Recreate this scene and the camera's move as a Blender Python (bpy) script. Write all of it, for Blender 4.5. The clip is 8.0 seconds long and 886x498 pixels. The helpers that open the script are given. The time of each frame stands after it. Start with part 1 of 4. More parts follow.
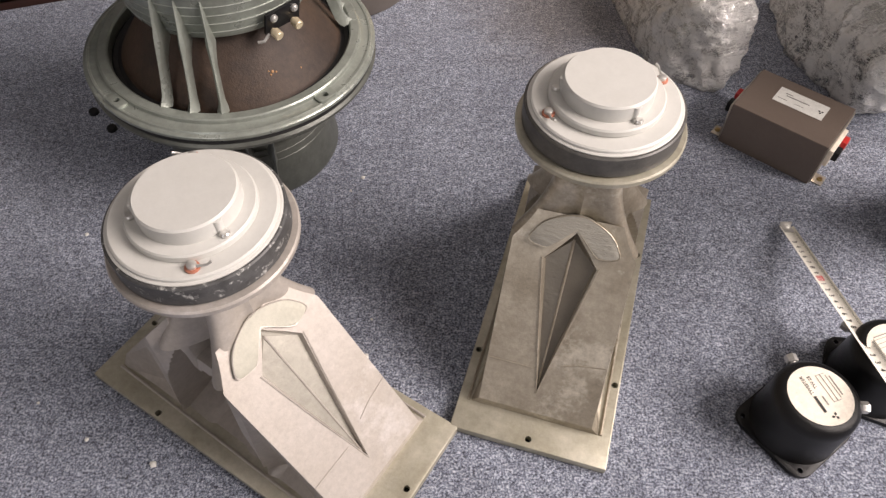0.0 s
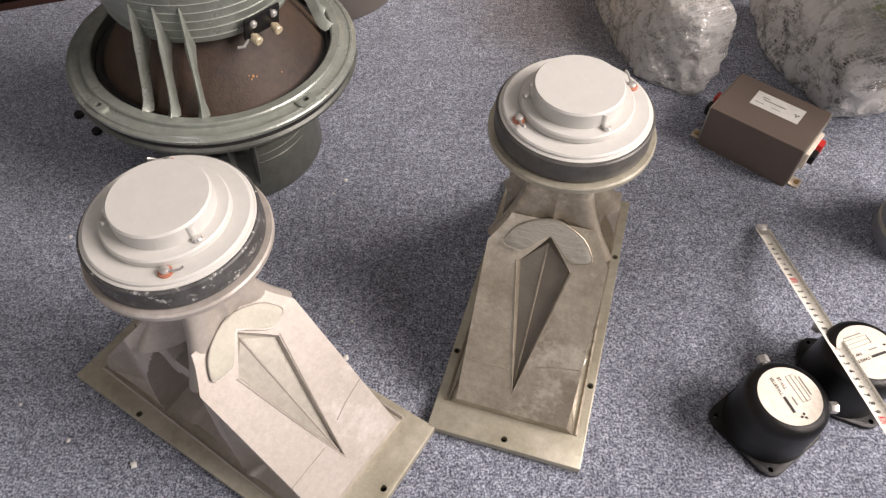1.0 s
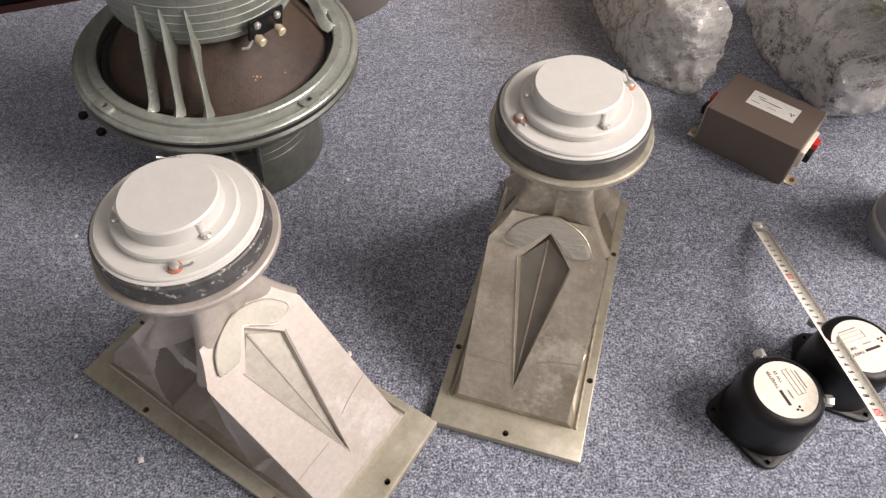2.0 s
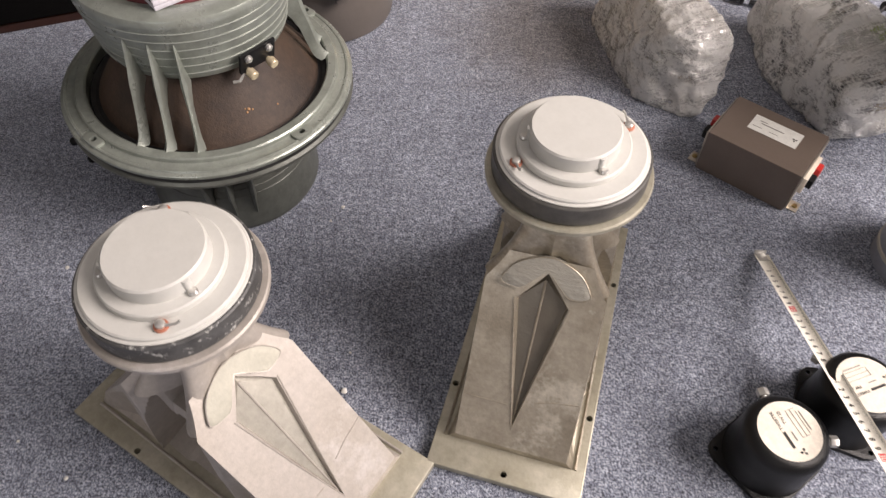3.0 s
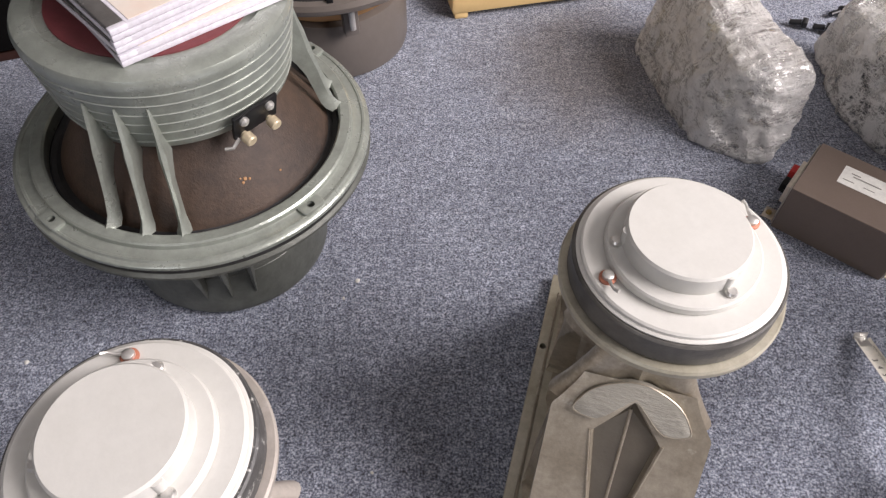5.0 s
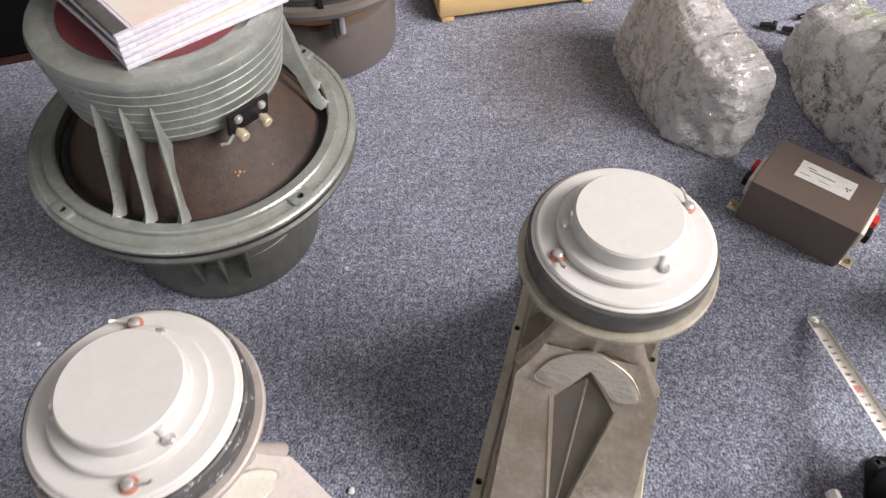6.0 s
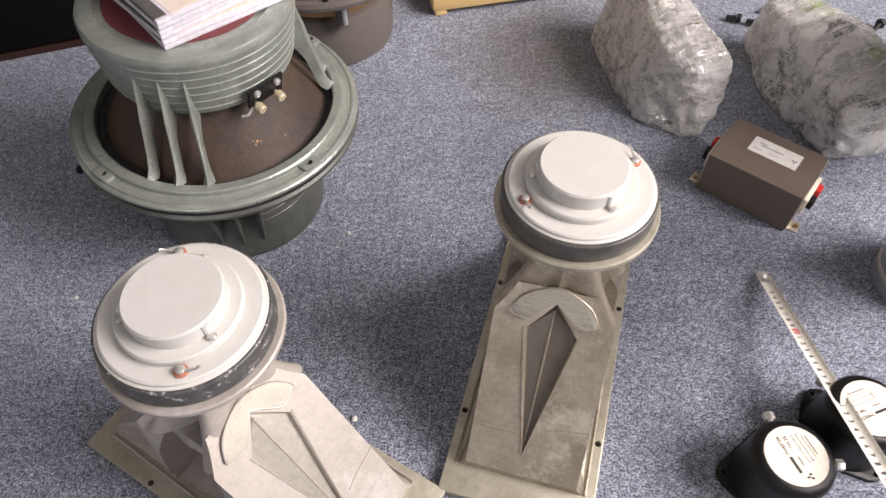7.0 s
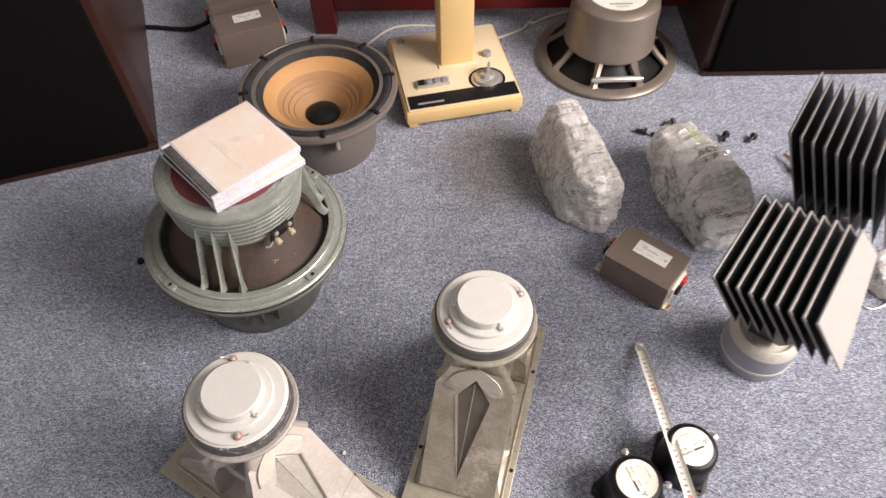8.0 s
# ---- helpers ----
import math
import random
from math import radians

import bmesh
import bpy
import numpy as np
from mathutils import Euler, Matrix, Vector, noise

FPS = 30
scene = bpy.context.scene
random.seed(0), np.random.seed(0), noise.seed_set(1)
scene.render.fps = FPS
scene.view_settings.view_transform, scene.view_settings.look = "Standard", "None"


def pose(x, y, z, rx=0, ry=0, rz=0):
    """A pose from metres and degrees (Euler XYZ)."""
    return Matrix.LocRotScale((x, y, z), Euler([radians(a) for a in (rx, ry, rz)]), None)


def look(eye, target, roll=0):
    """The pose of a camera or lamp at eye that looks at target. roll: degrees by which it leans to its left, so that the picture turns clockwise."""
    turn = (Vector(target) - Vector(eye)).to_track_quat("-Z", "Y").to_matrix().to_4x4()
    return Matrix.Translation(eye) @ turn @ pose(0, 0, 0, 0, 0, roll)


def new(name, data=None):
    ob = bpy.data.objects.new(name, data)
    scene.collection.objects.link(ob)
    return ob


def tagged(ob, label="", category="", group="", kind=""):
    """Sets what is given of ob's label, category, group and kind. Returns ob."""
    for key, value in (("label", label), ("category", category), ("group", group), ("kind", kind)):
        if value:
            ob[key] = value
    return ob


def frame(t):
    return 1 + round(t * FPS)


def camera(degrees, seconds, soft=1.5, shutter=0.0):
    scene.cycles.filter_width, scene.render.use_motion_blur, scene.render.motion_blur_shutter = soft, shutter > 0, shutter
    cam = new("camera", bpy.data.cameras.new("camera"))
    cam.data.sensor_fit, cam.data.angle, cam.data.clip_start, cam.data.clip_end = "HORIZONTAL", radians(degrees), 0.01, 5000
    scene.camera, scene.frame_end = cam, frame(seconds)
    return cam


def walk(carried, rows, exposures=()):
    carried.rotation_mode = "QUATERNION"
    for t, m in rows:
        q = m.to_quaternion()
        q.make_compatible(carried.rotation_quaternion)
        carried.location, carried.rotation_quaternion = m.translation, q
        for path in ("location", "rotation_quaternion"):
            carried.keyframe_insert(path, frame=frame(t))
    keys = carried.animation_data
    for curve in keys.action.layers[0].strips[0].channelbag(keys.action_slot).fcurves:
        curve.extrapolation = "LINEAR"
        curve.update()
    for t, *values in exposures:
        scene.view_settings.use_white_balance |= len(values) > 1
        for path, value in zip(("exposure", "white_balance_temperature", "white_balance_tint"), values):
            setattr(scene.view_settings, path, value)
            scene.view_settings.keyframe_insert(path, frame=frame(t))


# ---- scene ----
cam = camera(65.0, 8.0, 1.3, 0.35)
# the phone's own slow changes of exposure and white balance
EXPOSURES = [(0.0, -0.10, 6620, 10), (1.5, -0.08, 6600, 10), (3.0, -0.10, 6600, 10), (3.5, -0.08, 6480, 10), (4.5, 0.05, 6250, 10), (6.0, 0.08, 6230, 10), (7.0, 0.08, 6380, 10), (8.0, 0.10, 6580, 10)]
PATH = [
    (0, (0.107, 0.139, 0.669), (0.065, 1.328, -0.938), -1.1),
    (0.5, (0.122, 0.143, 0.678), (0.089, 1.327, -0.934), -0.8),
    (1, (0.126, 0.137, 0.679), (0.095, 1.324, -0.931), -0.7),
    (1.5, (0.12, 0.127, 0.686), (0.097, 1.313, -0.925), -0.4),
    (1.7, (0.12, 0.125, 0.685), (0.096, 1.315, -0.925), -0.5),
    (2.8, (0.133, 0.153, 0.696), (0.106, 1.343, -0.912), -0.9),
    (3, (0.127, 0.167, 0.698), (0.099, 1.352, -0.913), -1.0),
    (3.5, (0.103, 0.244, 0.696), (0.079, 1.429, -0.915), -1.1),
    (4, (0.095, 0.31, 0.66), (0.073, 1.495, -0.952), -1.1),
    (4.5, (0.086, 0.324, 0.636), (0.067, 1.51, -0.974), -1.1),
    (4.7, (0.083, 0.322, 0.629), (0.068, 1.512, -0.978), -1.0),
    (5.8, (0.1, 0.301, 0.661), (0.079, 1.496, -0.942), -1.4),
    (6, (0.106, 0.278, 0.668), (0.085, 1.471, -0.936), -1.4),
    (6.5, (0.102, 0.219, 0.696), (0.083, 1.414, -0.908), -1.3),
    (6.6, (0.099, 0.208, 0.699), (0.082, 1.404, -0.904), -1.2),
    (7, (0.115, 0.183, 0.721), (0.098, 1.377, -0.883), -1.3),
    (7.5, (0.143, 0.167, 0.847), (0.123, 1.363, -0.757), -1.5),
    (7.6, (0.149, 0.15, 0.885), (0.1295, 1.3475, -0.7175), -1.5),
    (7.8, (0.166, 0.125, 0.979), (0.1475, 1.3225, -0.6225), -1.5),
    (8, (0.179, 0.089, 1.064), (0.162, 1.288, -0.536), -1.5),
]
walk(cam, [(t, look(eye, target, roll)) for t, eye, target, roll in PATH], EXPOSURES)

# ---- daylight: a window in the right-hand wall, sky outside, and an added fill lamp ----
world = bpy.data.worlds.new("sky")
scene.world = world
world.use_nodes = True
wn = world.node_tree
sky = wn.nodes.new("ShaderNodeTexSky")
sky.sky_type, sky.sun_disc, sky.sun_elevation, sky.sun_rotation = "NISHITA", False, radians(40), radians(110)
wn.nodes["Background"].inputs[1].default_value = 0.1
wn.links.new(sky.outputs[0], wn.nodes["Background"].inputs[0])


def window_light(name, m, w, h, watts, colour):
    lamp = bpy.data.lights.new(name, "AREA")
    lamp.shape, lamp.size, lamp.size_y, lamp.energy, lamp.color = "RECTANGLE", w, h, watts, colour
    ob = new(name, lamp)
    ob.matrix_world = m
    return ob


window_light("window_light", look((2.40, 0.10, 1.85), (0.10, 0.62, 0.0)), 1.7, 1.3, 172.0, (1.0, 0.885, 0.845))
# unseen fill lamp added from behind to lift the carpet on the left
window_light("window_light", look((-1.15, -2.15, 1.75), (-0.4, 0.7, 0.0)), 1.2, 1.1, 13.0, (1.0, 0.93, 0.92))


# ---- materials ----
def material(name, base, rough=0.5, metal=0.0, second=None, scale=40.0, amount=0.35, bump=0.15, bump_scale=400.0,
             stain=None, stain_scale=6.0, stain_at=0.62, rand=0.0, coat=0.0, rough_var=0.12, stretch=(1, 1, 1), spec=0.5, grain=0.3):
    m = bpy.data.materials.new(name)
    m.use_nodes = True
    nt = m.node_tree
    N, L = nt.nodes, nt.links
    b = N["Principled BSDF"]
    b.inputs["Roughness"].default_value, b.inputs["Metallic"].default_value = rough, metal
    b.inputs["Coat Weight"].default_value = coat
    b.inputs["Specular IOR Level"].default_value = spec
    tc = N.new("ShaderNodeTexCoord")
    mp = N.new("ShaderNodeMapping")
    mp.inputs["Scale"].default_value = stretch
    L.new(tc.outputs["Object"], mp.inputs[0])

    def noise_tex(s, detail=6.0, r=0.6):
        n = N.new("ShaderNodeTexNoise")
        n.inputs["Scale"].default_value, n.inputs["Detail"].default_value, n.inputs["Roughness"].default_value = s, detail, r
        L.new(mp.outputs[0], n.inputs["Vector"])
        return n

    def mix(fac, a, c, kind="MIX"):
        x = N.new("ShaderNodeMix")
        x.data_type, x.blend_type = "RGBA", kind
        for sock, v in ((0, fac), (6, a), (7, c)):
            if hasattr(v, "is_linked"):
                L.new(v, x.inputs[sock])
            else:
                x.inputs[sock].default_value = v if sock == 0 else (*v, 1)
        return x.outputs[2]

    def ramp(src, lo, hi, to=1.0):
        r = N.new("ShaderNodeMapRange")
        r.inputs[1].default_value, r.inputs[2].default_value, r.inputs[4].default_value = lo, hi, to
        L.new(src, r.inputs[0])
        return r.outputs[0]

    big = noise_tex(scale)
    fine = noise_tex(bump_scale, 3.0)
    sec = second or tuple(v * 0.7 for v in base)
    col = mix(ramp(big.outputs[0], 0.35, 0.68, amount), base, sec)
    if stain:
        st = noise_tex(stain_scale, 8.0, 0.7)
        col = mix(ramp(st.outputs[0], stain_at, stain_at + 0.08, 0.85), col, stain)
    if rand:
        info = N.new("ShaderNodeObjectInfo")
        col = mix(ramp(info.outputs["Random"], 0.0, 1.0, rand), col, sec)
    mid = noise_tex(bump_scale * 0.4, 5.0, 0.75)
    g = N.new("ShaderNodeMapRange")
    g.inputs[1].default_value, g.inputs[2].default_value, g.inputs[3].default_value, g.inputs[4].default_value = 0.3, 0.7, 0.45, 1.35
    L.new(mid.outputs[0], g.inputs[0])
    col = mix(grain, col, g.outputs[0], "MULTIPLY")
    L.new(col, b.inputs["Base Color"])
    rr = N.new("ShaderNodeMapRange")
    rr.inputs[3].default_value, rr.inputs[4].default_value = max(0.02, rough - rough_var), min(1, rough + rough_var)
    L.new(big.outputs[0], rr.inputs[0])
    L.new(rr.outputs[0], b.inputs["Roughness"])
    bp = N.new("ShaderNodeBump")
    bp.inputs["Strength"].default_value, bp.inputs["Distance"].default_value = bump, 0.001
    L.new(fine.outputs[0], bp.inputs["Height"])
    L.new(bp.outputs[0], b.inputs["Normal"])
    return m


STAIN = (0.27, 1.10, 0.0)


def carpet_material():
    m = material("carpet", (0.115, 0.135, 0.19), 0.95, 0.0, rough_var=0.04)
    nt = m.node_tree
    N, L = nt.nodes, nt.links
    b = N["Principled BSDF"]
    tc = N.new("ShaderNodeTexCoord")

    def n(s, d, r=0.6):
        t = N.new("ShaderNodeTexNoise")
        t.inputs["Scale"].default_value, t.inputs["Detail"].default_value, t.inputs["Roughness"].default_value = s, d, r
        L.new(tc.outputs["Object"], t.inputs["Vector"])
        return t

    def ramp(src, *stops):
        r = N.new("ShaderNodeValToRGB")
        while len(r.color_ramp.elements) < len(stops):
            r.color_ramp.elements.new(0.5)
        for e, (p, c) in zip(r.color_ramp.elements, stops):
            e.position, e.color = p, (*c, 1)
        L.new(src, r.inputs[0])
        return r.outputs[0]

    fine = n(430, 3, 0.75)
    tuft = n(150, 4, 0.7)
    speck = N.new("ShaderNodeMath")
    speck.operation = "MULTIPLY_ADD"
    speck.inputs[1].default_value = 0.68
    half = N.new("ShaderNodeMath")
    half.operation = "MULTIPLY"
    half.inputs[1].default_value = 0.32
    L.new(tuft.outputs[0], half.inputs[0])
    L.new(fine.outputs[0], speck.inputs[0])
    L.new(half.outputs[0], speck.inputs[2])
    col = ramp(speck.outputs[0], (0.40, (0.036, 0.040, 0.060)), (0.465, (0.182, 0.208, 0.285)), (0.525, (0.415, 0.462, 0.585)), (0.60, (0.88, 0.93, 1.0)))
    wide = n(7, 4)
    mx = N.new("ShaderNodeMix")
    mx.data_type, mx.blend_type = "RGBA", "MULTIPLY"
    mx.inputs[0].default_value = 0.5
    L.new(col, mx.inputs[6])
    L.new(ramp(wide.outputs[0], (0.32, (0.55, 0.55, 0.58)), (0.68, (1, 1, 1))), mx.inputs[7])
    mottle = N.new("ShaderNodeMix")
    mottle.data_type, mottle.blend_type = "RGBA", "MULTIPLY"
    mottle.inputs[0].default_value = 0.55
    L.new(mx.outputs[2], mottle.inputs[6])
    L.new(ramp(n(38, 5, 0.65).outputs[0], (0.36, (0.50, 0.50, 0.52)), (0.62, (1, 1, 1))), mottle.inputs[7])
    # an old brownish stain with a ragged edge beside the wrapped parcels
    far = N.new("ShaderNodeVectorMath")
    far.operation = "DISTANCE"
    far.inputs[1].default_value = STAIN
    L.new(tc.outputs["Object"], far.inputs[0])
    ragged = N.new("ShaderNodeMath")
    ragged.operation = "MULTIPLY_ADD"
    ragged.inputs[1].default_value = 0.16
    L.new(n(11, 5, 0.6).outputs[0], ragged.inputs[0])
    L.new(far.outputs["Value"], ragged.inputs[2])
    dirt = N.new("ShaderNodeMix")
    dirt.data_type, dirt.blend_type = "RGBA", "MULTIPLY"
    dirt.inputs[0].default_value = 1.0
    L.new(mottle.outputs[2], dirt.inputs[6])
    L.new(ramp(ragged.outputs[0], (0.13, (0.66, 0.58, 0.50)), (0.26, (1, 1, 1))), dirt.inputs[7])
    L.new(dirt.outputs[2], b.inputs["Base Color"])
    fibre = n(900, 4, 0.7)
    add = N.new("ShaderNodeMath")
    add.operation = "ADD"
    L.new(fibre.outputs[0], add.inputs[0])
    L.new(speck.outputs[0], add.inputs[1])
    bp = N.new("ShaderNodeBump")
    bp.inputs["Strength"].default_value, bp.inputs["Distance"].default_value = 0.9, 0.003
    L.new(add.outputs[0], bp.inputs["Height"])
    L.new(bp.outputs[0], b.inputs["Normal"])
    b.inputs["Sheen Weight"].default_value = 0.25
    return m


def film_material(name, lo, hi, thin, thick):
    m = bpy.data.materials.new(name)
    m.use_nodes = True
    nt = m.node_tree
    N, L = nt.nodes, nt.links
    b = N["Principled BSDF"]
    b.inputs["Base Color"].default_value = (0.96, 0.955, 0.93, 1)
    b.inputs["Transmission Weight"].default_value = 0.0
    b.inputs["Roughness"].default_value = 0.09
    b.inputs["Specular IOR Level"].default_value = 0.8
    tc = N.new("ShaderNodeTexCoord")

    def crinkle(scale, spin, s, dist, detail=2):
        mp = N.new("ShaderNodeMapping")
        mp.inputs["Scale"].default_value, mp.inputs["Rotation"].default_value = scale, spin
        L.new(tc.outputs["Object"], mp.inputs[0])
        n = N.new("ShaderNodeTexNoise")
        n.inputs["Scale"].default_value, n.inputs["Detail"].default_value, n.inputs["Distortion"].default_value = s, detail, dist
        n.inputs["Roughness"].default_value = 0.6
        L.new(mp.outputs[0], n.inputs["Vector"])
        return n.outputs[0]

    def total(p, q):
        a = N.new("ShaderNodeMath")
        a.operation = "ADD"
        L.new(p, a.inputs[0])
        L.new(q, a.inputs[1])
        return a.outputs[0]

    def ridge(src, sharp):
        """Thin bright lines where the noise crosses its middle."""
        a = N.new("ShaderNodeMath")
        a.operation = "SUBTRACT"
        L.new(src, a.inputs[0])
        a.inputs[1].default_value = 0.5
        k = N.new("ShaderNodeMath")
        k.operation = "ABSOLUTE"
        L.new(a.outputs[0], k.inputs[0])
        r = N.new("ShaderNodeMapRange")
        r.inputs[1].default_value, r.inputs[2].default_value, r.inputs[3].default_value, r.inputs[4].default_value = 0.0, sharp, 0.5, 0.0
        L.new(k.outputs[0], r.inputs[0])
        return r.outputs[0]

    def spread(src, p, q, u, v):
        r = N.new("ShaderNodeMapRange")
        r.inputs[1].default_value, r.inputs[2].default_value, r.inputs[3].default_value, r.inputs[4].default_value = p, q, u, v
        L.new(src, r.inputs[0])
        return r.outputs[0]

    # layers of film: clear windows, milky patches, fine white creases
    lines = total(ridge(crinkle((22, 190, 150), (0.4, 0.5, 0.7), 1.0, 0.7), 0.06), ridge(crinkle((170, 24, 150), (0.2, 0.9, 0.1), 1.0, 0.6), 0.05))
    patches = spread(crinkle((13, 38, 30), (0.3, 0.4, 0.9), 1.0, 0.8), lo, hi, thin, thick)
    haze = spread(crinkle((18, 130, 100), (0.7, 0.2, 0.3), 1.0, 0.9), 0.46, 0.66, 0.0, 0.5)
    both = total(lines, crinkle((20, 120, 90), (0.7, 0.2, 0.3), 1.0, 0.9))
    r = N.new("ShaderNodeClamp")
    L.new(total(total(patches, haze), lines), r.inputs[0])
    L.new(r.outputs[0], b.inputs["Alpha"])
    bp = N.new("ShaderNodeBump")
    bp.inputs["Strength"].default_value, bp.inputs["Distance"].default_value = 0.6, 0.004
    L.new(both, bp.inputs["Height"])
    L.new(bp.outputs[0], b.inputs["Normal"])
    # light passes through the milky creases as well as off them
    milky, clear, inner, outer = N.new("ShaderNodeBsdfTranslucent"), N.new("ShaderNodeBsdfTransparent"), N.new("ShaderNodeMixShader"), N.new("ShaderNodeMixShader")
    milky.inputs[0].default_value = (0.97, 0.96, 0.93, 1)
    L.new(r.outputs[0], inner.inputs[0])
    L.new(clear.outputs[0], inner.inputs[1])
    L.new(milky.outputs[0], inner.inputs[2])
    outer.inputs[0].default_value = 0.22
    L.new(b.outputs[0], outer.inputs[1])
    L.new(inner.outputs[0], outer.inputs[2])
    # a thin gloss over clear and milky parts alike
    gloss, skin = N.new("ShaderNodeBsdfGlossy"), N.new("ShaderNodeMixShader")
    gloss.inputs["Roughness"].default_value = 0.10
    L.new(bp.outputs[0], gloss.inputs["Normal"])
    skin.inputs[0].default_value = 0.16
    L.new(outer.outputs[0], skin.inputs[1])
    L.new(gloss.outputs[0], skin.inputs[2])
    L.new(skin.outputs[0], N["Material Output"].inputs[0])
    return m


CARPET = carpet_material()
FILM = film_material("stretch_film", 0.38, 0.66, 0.26, 0.92)
THICK_FILM = film_material("layered_stretch_film", 0.40, 0.64, 0.18, 0.97)
WHITE_PAINT = material("white_enamel", (0.57, 0.568, 0.54), 0.42, 0.0, (0.53, 0.527, 0.487), 18, 0.5, 0.06, 300, grain=0.08)
CAST_ALU = material("cast_aluminium", (0.46, 0.415, 0.335), 0.38, 0.55, (0.25, 0.215, 0.16), 15, 0.85, 0.2, 380, (0.62, 0.575, 0.48), 11, 0.55, grain=0.4)
PALE_ALU = material("pale_cast_aluminium", (0.47, 0.435, 0.40), 0.44, 0.3, (0.38, 0.345, 0.30), 12, 0.7, 0.14, 380, (0.54, 0.51, 0.485), 10, 0.55, grain=0.25)
FLANGE_ALU = material("yellowed_flange", (0.50, 0.475, 0.39), 0.42, 0.4, (0.31, 0.29, 0.215), 20, 0.8, 0.2, 300, (0.55, 0.40, 0.16), 9, 0.66, grain=0.3)
PUTTY = material("rough_weld_pad", (0.40, 0.385, 0.335), 0.62, 0.25, (0.27, 0.26, 0.22), 60, 0.6, 0.8, 160, stretch=(1, 4, 1))
PUTTY_PALE = material("pale_weld_pad", (0.47, 0.46, 0.39), 0.62, 0.1, (0.44, 0.425, 0.36), 60, 0.5, 0.5, 160)
# recess floors of the right horn: the pocket's shade is put into this colour
GROOVE_SHADED = material("dark_groove_metal", (0.20, 0.18, 0.145), 0.36, 0.6, (0.12, 0.105, 0.085), 26, 0.8, 0.25, 260, grain=0.3)
GROOVE_PALE = material("pale_groove_metal", (0.42, 0.40, 0.35), 0.42, 0.5, (0.3, 0.29, 0.25), 30, 0.6, 0.2, 260)
MAGNET_BLACK = material("worn_magnet_black", (0.07, 0.068, 0.064), 0.42, 0.2, (0.13, 0.125, 0.115), 45, 0.8, 0.2, 200, (0.3, 0.29, 0.26), 90, 0.64, grain=0.5)
MAGNET_CHIPPED = material("chipped_magnet_black", (0.05, 0.05, 0.05), 0.5, 0.1, (0.11, 0.11, 0.11), 45, 0.8, 0.3, 260, (0.55, 0.55, 0.52), 130, 0.57, grain=0.5)
HAMMER_GREY = material("grey_green_hammer_paint", (0.35, 0.378, 0.34), 0.30, 0.45, (0.235, 0.258, 0.225), 30, 0.6, 0.3, 190, grain=0.3)
PALE_RIDGE_GREY = material("worn_grey_ridge", (0.50, 0.53, 0.49), 0.36, 0.5, (0.34, 0.36, 0.33), 40, 0.7, 0.2)
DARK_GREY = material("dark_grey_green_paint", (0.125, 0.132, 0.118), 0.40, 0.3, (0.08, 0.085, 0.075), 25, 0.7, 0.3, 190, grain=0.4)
CONE = material("brown_paper_cone", (0.074, 0.045, 0.028), 0.62, 0.0, (0.024, 0.017, 0.014), 11, 0.85, 0.5, 420, (0.20, 0.15, 0.11), 38, 0.70, grain=0.6)
MAROON = material("maroon_label", (0.15, 0.035, 0.04), 0.5, 0.0, (0.11, 0.028, 0.03), 30, 0.5, 0.1)
BLACK = material("black_plastic", (0.009, 0.009, 0.010), 0.42, 0.0, (0.015, 0.015, 0.015), 60, 0.5, 0.15, spec=0.22)
BAKELITE = material("black_crinkle", (0.006, 0.006, 0.0065), 0.34, 0.0, (0.010, 0.010, 0.010), 60, 0.5, 0.4, 900, spec=0.32)
HOLE = material("hole_shadow", (0.01, 0.01, 0.01), 0.9)
STEEL = material("bright_steel", (0.66, 0.65, 0.62), 0.32, 0.7, (0.5, 0.49, 0.47), 60, 0.5, 0.1)
BRASS = material("brass", (0.62, 0.47, 0.22), 0.32, 1.0, (0.4, 0.29, 0.12), 60, 0.5, 0.1)
GOLD_NUT = material("pale_brass_nut", (0.74, 0.64, 0.46), 0.35, 0.5, (0.55, 0.46, 0.3), 60, 0.5, 0.1)
COPPER = material("copper_washer", (0.5, 0.2, 0.13), 0.5, 0.3, (0.4, 0.16, 0.1), 80, 0.6, 0.1)
CREAM_LABEL = material("cream_label", (0.80, 0.74, 0.64), 0.6, 0.0, (0.74, 0.67, 0.57), 15, 0.4, 0.02)
WHITE_LABEL = material("white_label", (0.72, 0.72, 0.68), 0.55, 0.0, (0.64, 0.64, 0.6), 20, 0.4, 0.02)
INK = material("black_ink", (0.02, 0.02, 0.02), 0.6)
INK_GREY = material("grey_ink", (0.28, 0.27, 0.25), 0.6)
RED_INK = material("red_ink", (0.62, 0.05, 0.06), 0.5)
TAUPE = material("taupe_metal", (0.185, 0.147, 0.122), 0.42, 0.25, (0.155, 0.122, 0.10), 25, 0.4, 0.2, 700, grain=0.08)
RAW_PLATE = material("zinc_plate", (0.6, 0.55, 0.47), 0.35, 0.7, (0.45, 0.41, 0.33), 30, 0.5, 0.15)
RED = material("red_plastic", (0.55, 0.035, 0.03), 0.35, 0.0, (0.4, 0.02, 0.02), 40, 0.4, 0.05)
CREAM = material("cream_plastic", (0.72, 0.52, 0.24), 0.45, 0.0, (0.66, 0.46, 0.2), 12, 0.4, 0.05, grain=0.08)
CREAM_TOP = material("pale_cream_top", (0.74, 0.62, 0.42), 0.45, 0.0, (0.68, 0.55, 0.36), 14, 0.4, 0.05, grain=0.08)
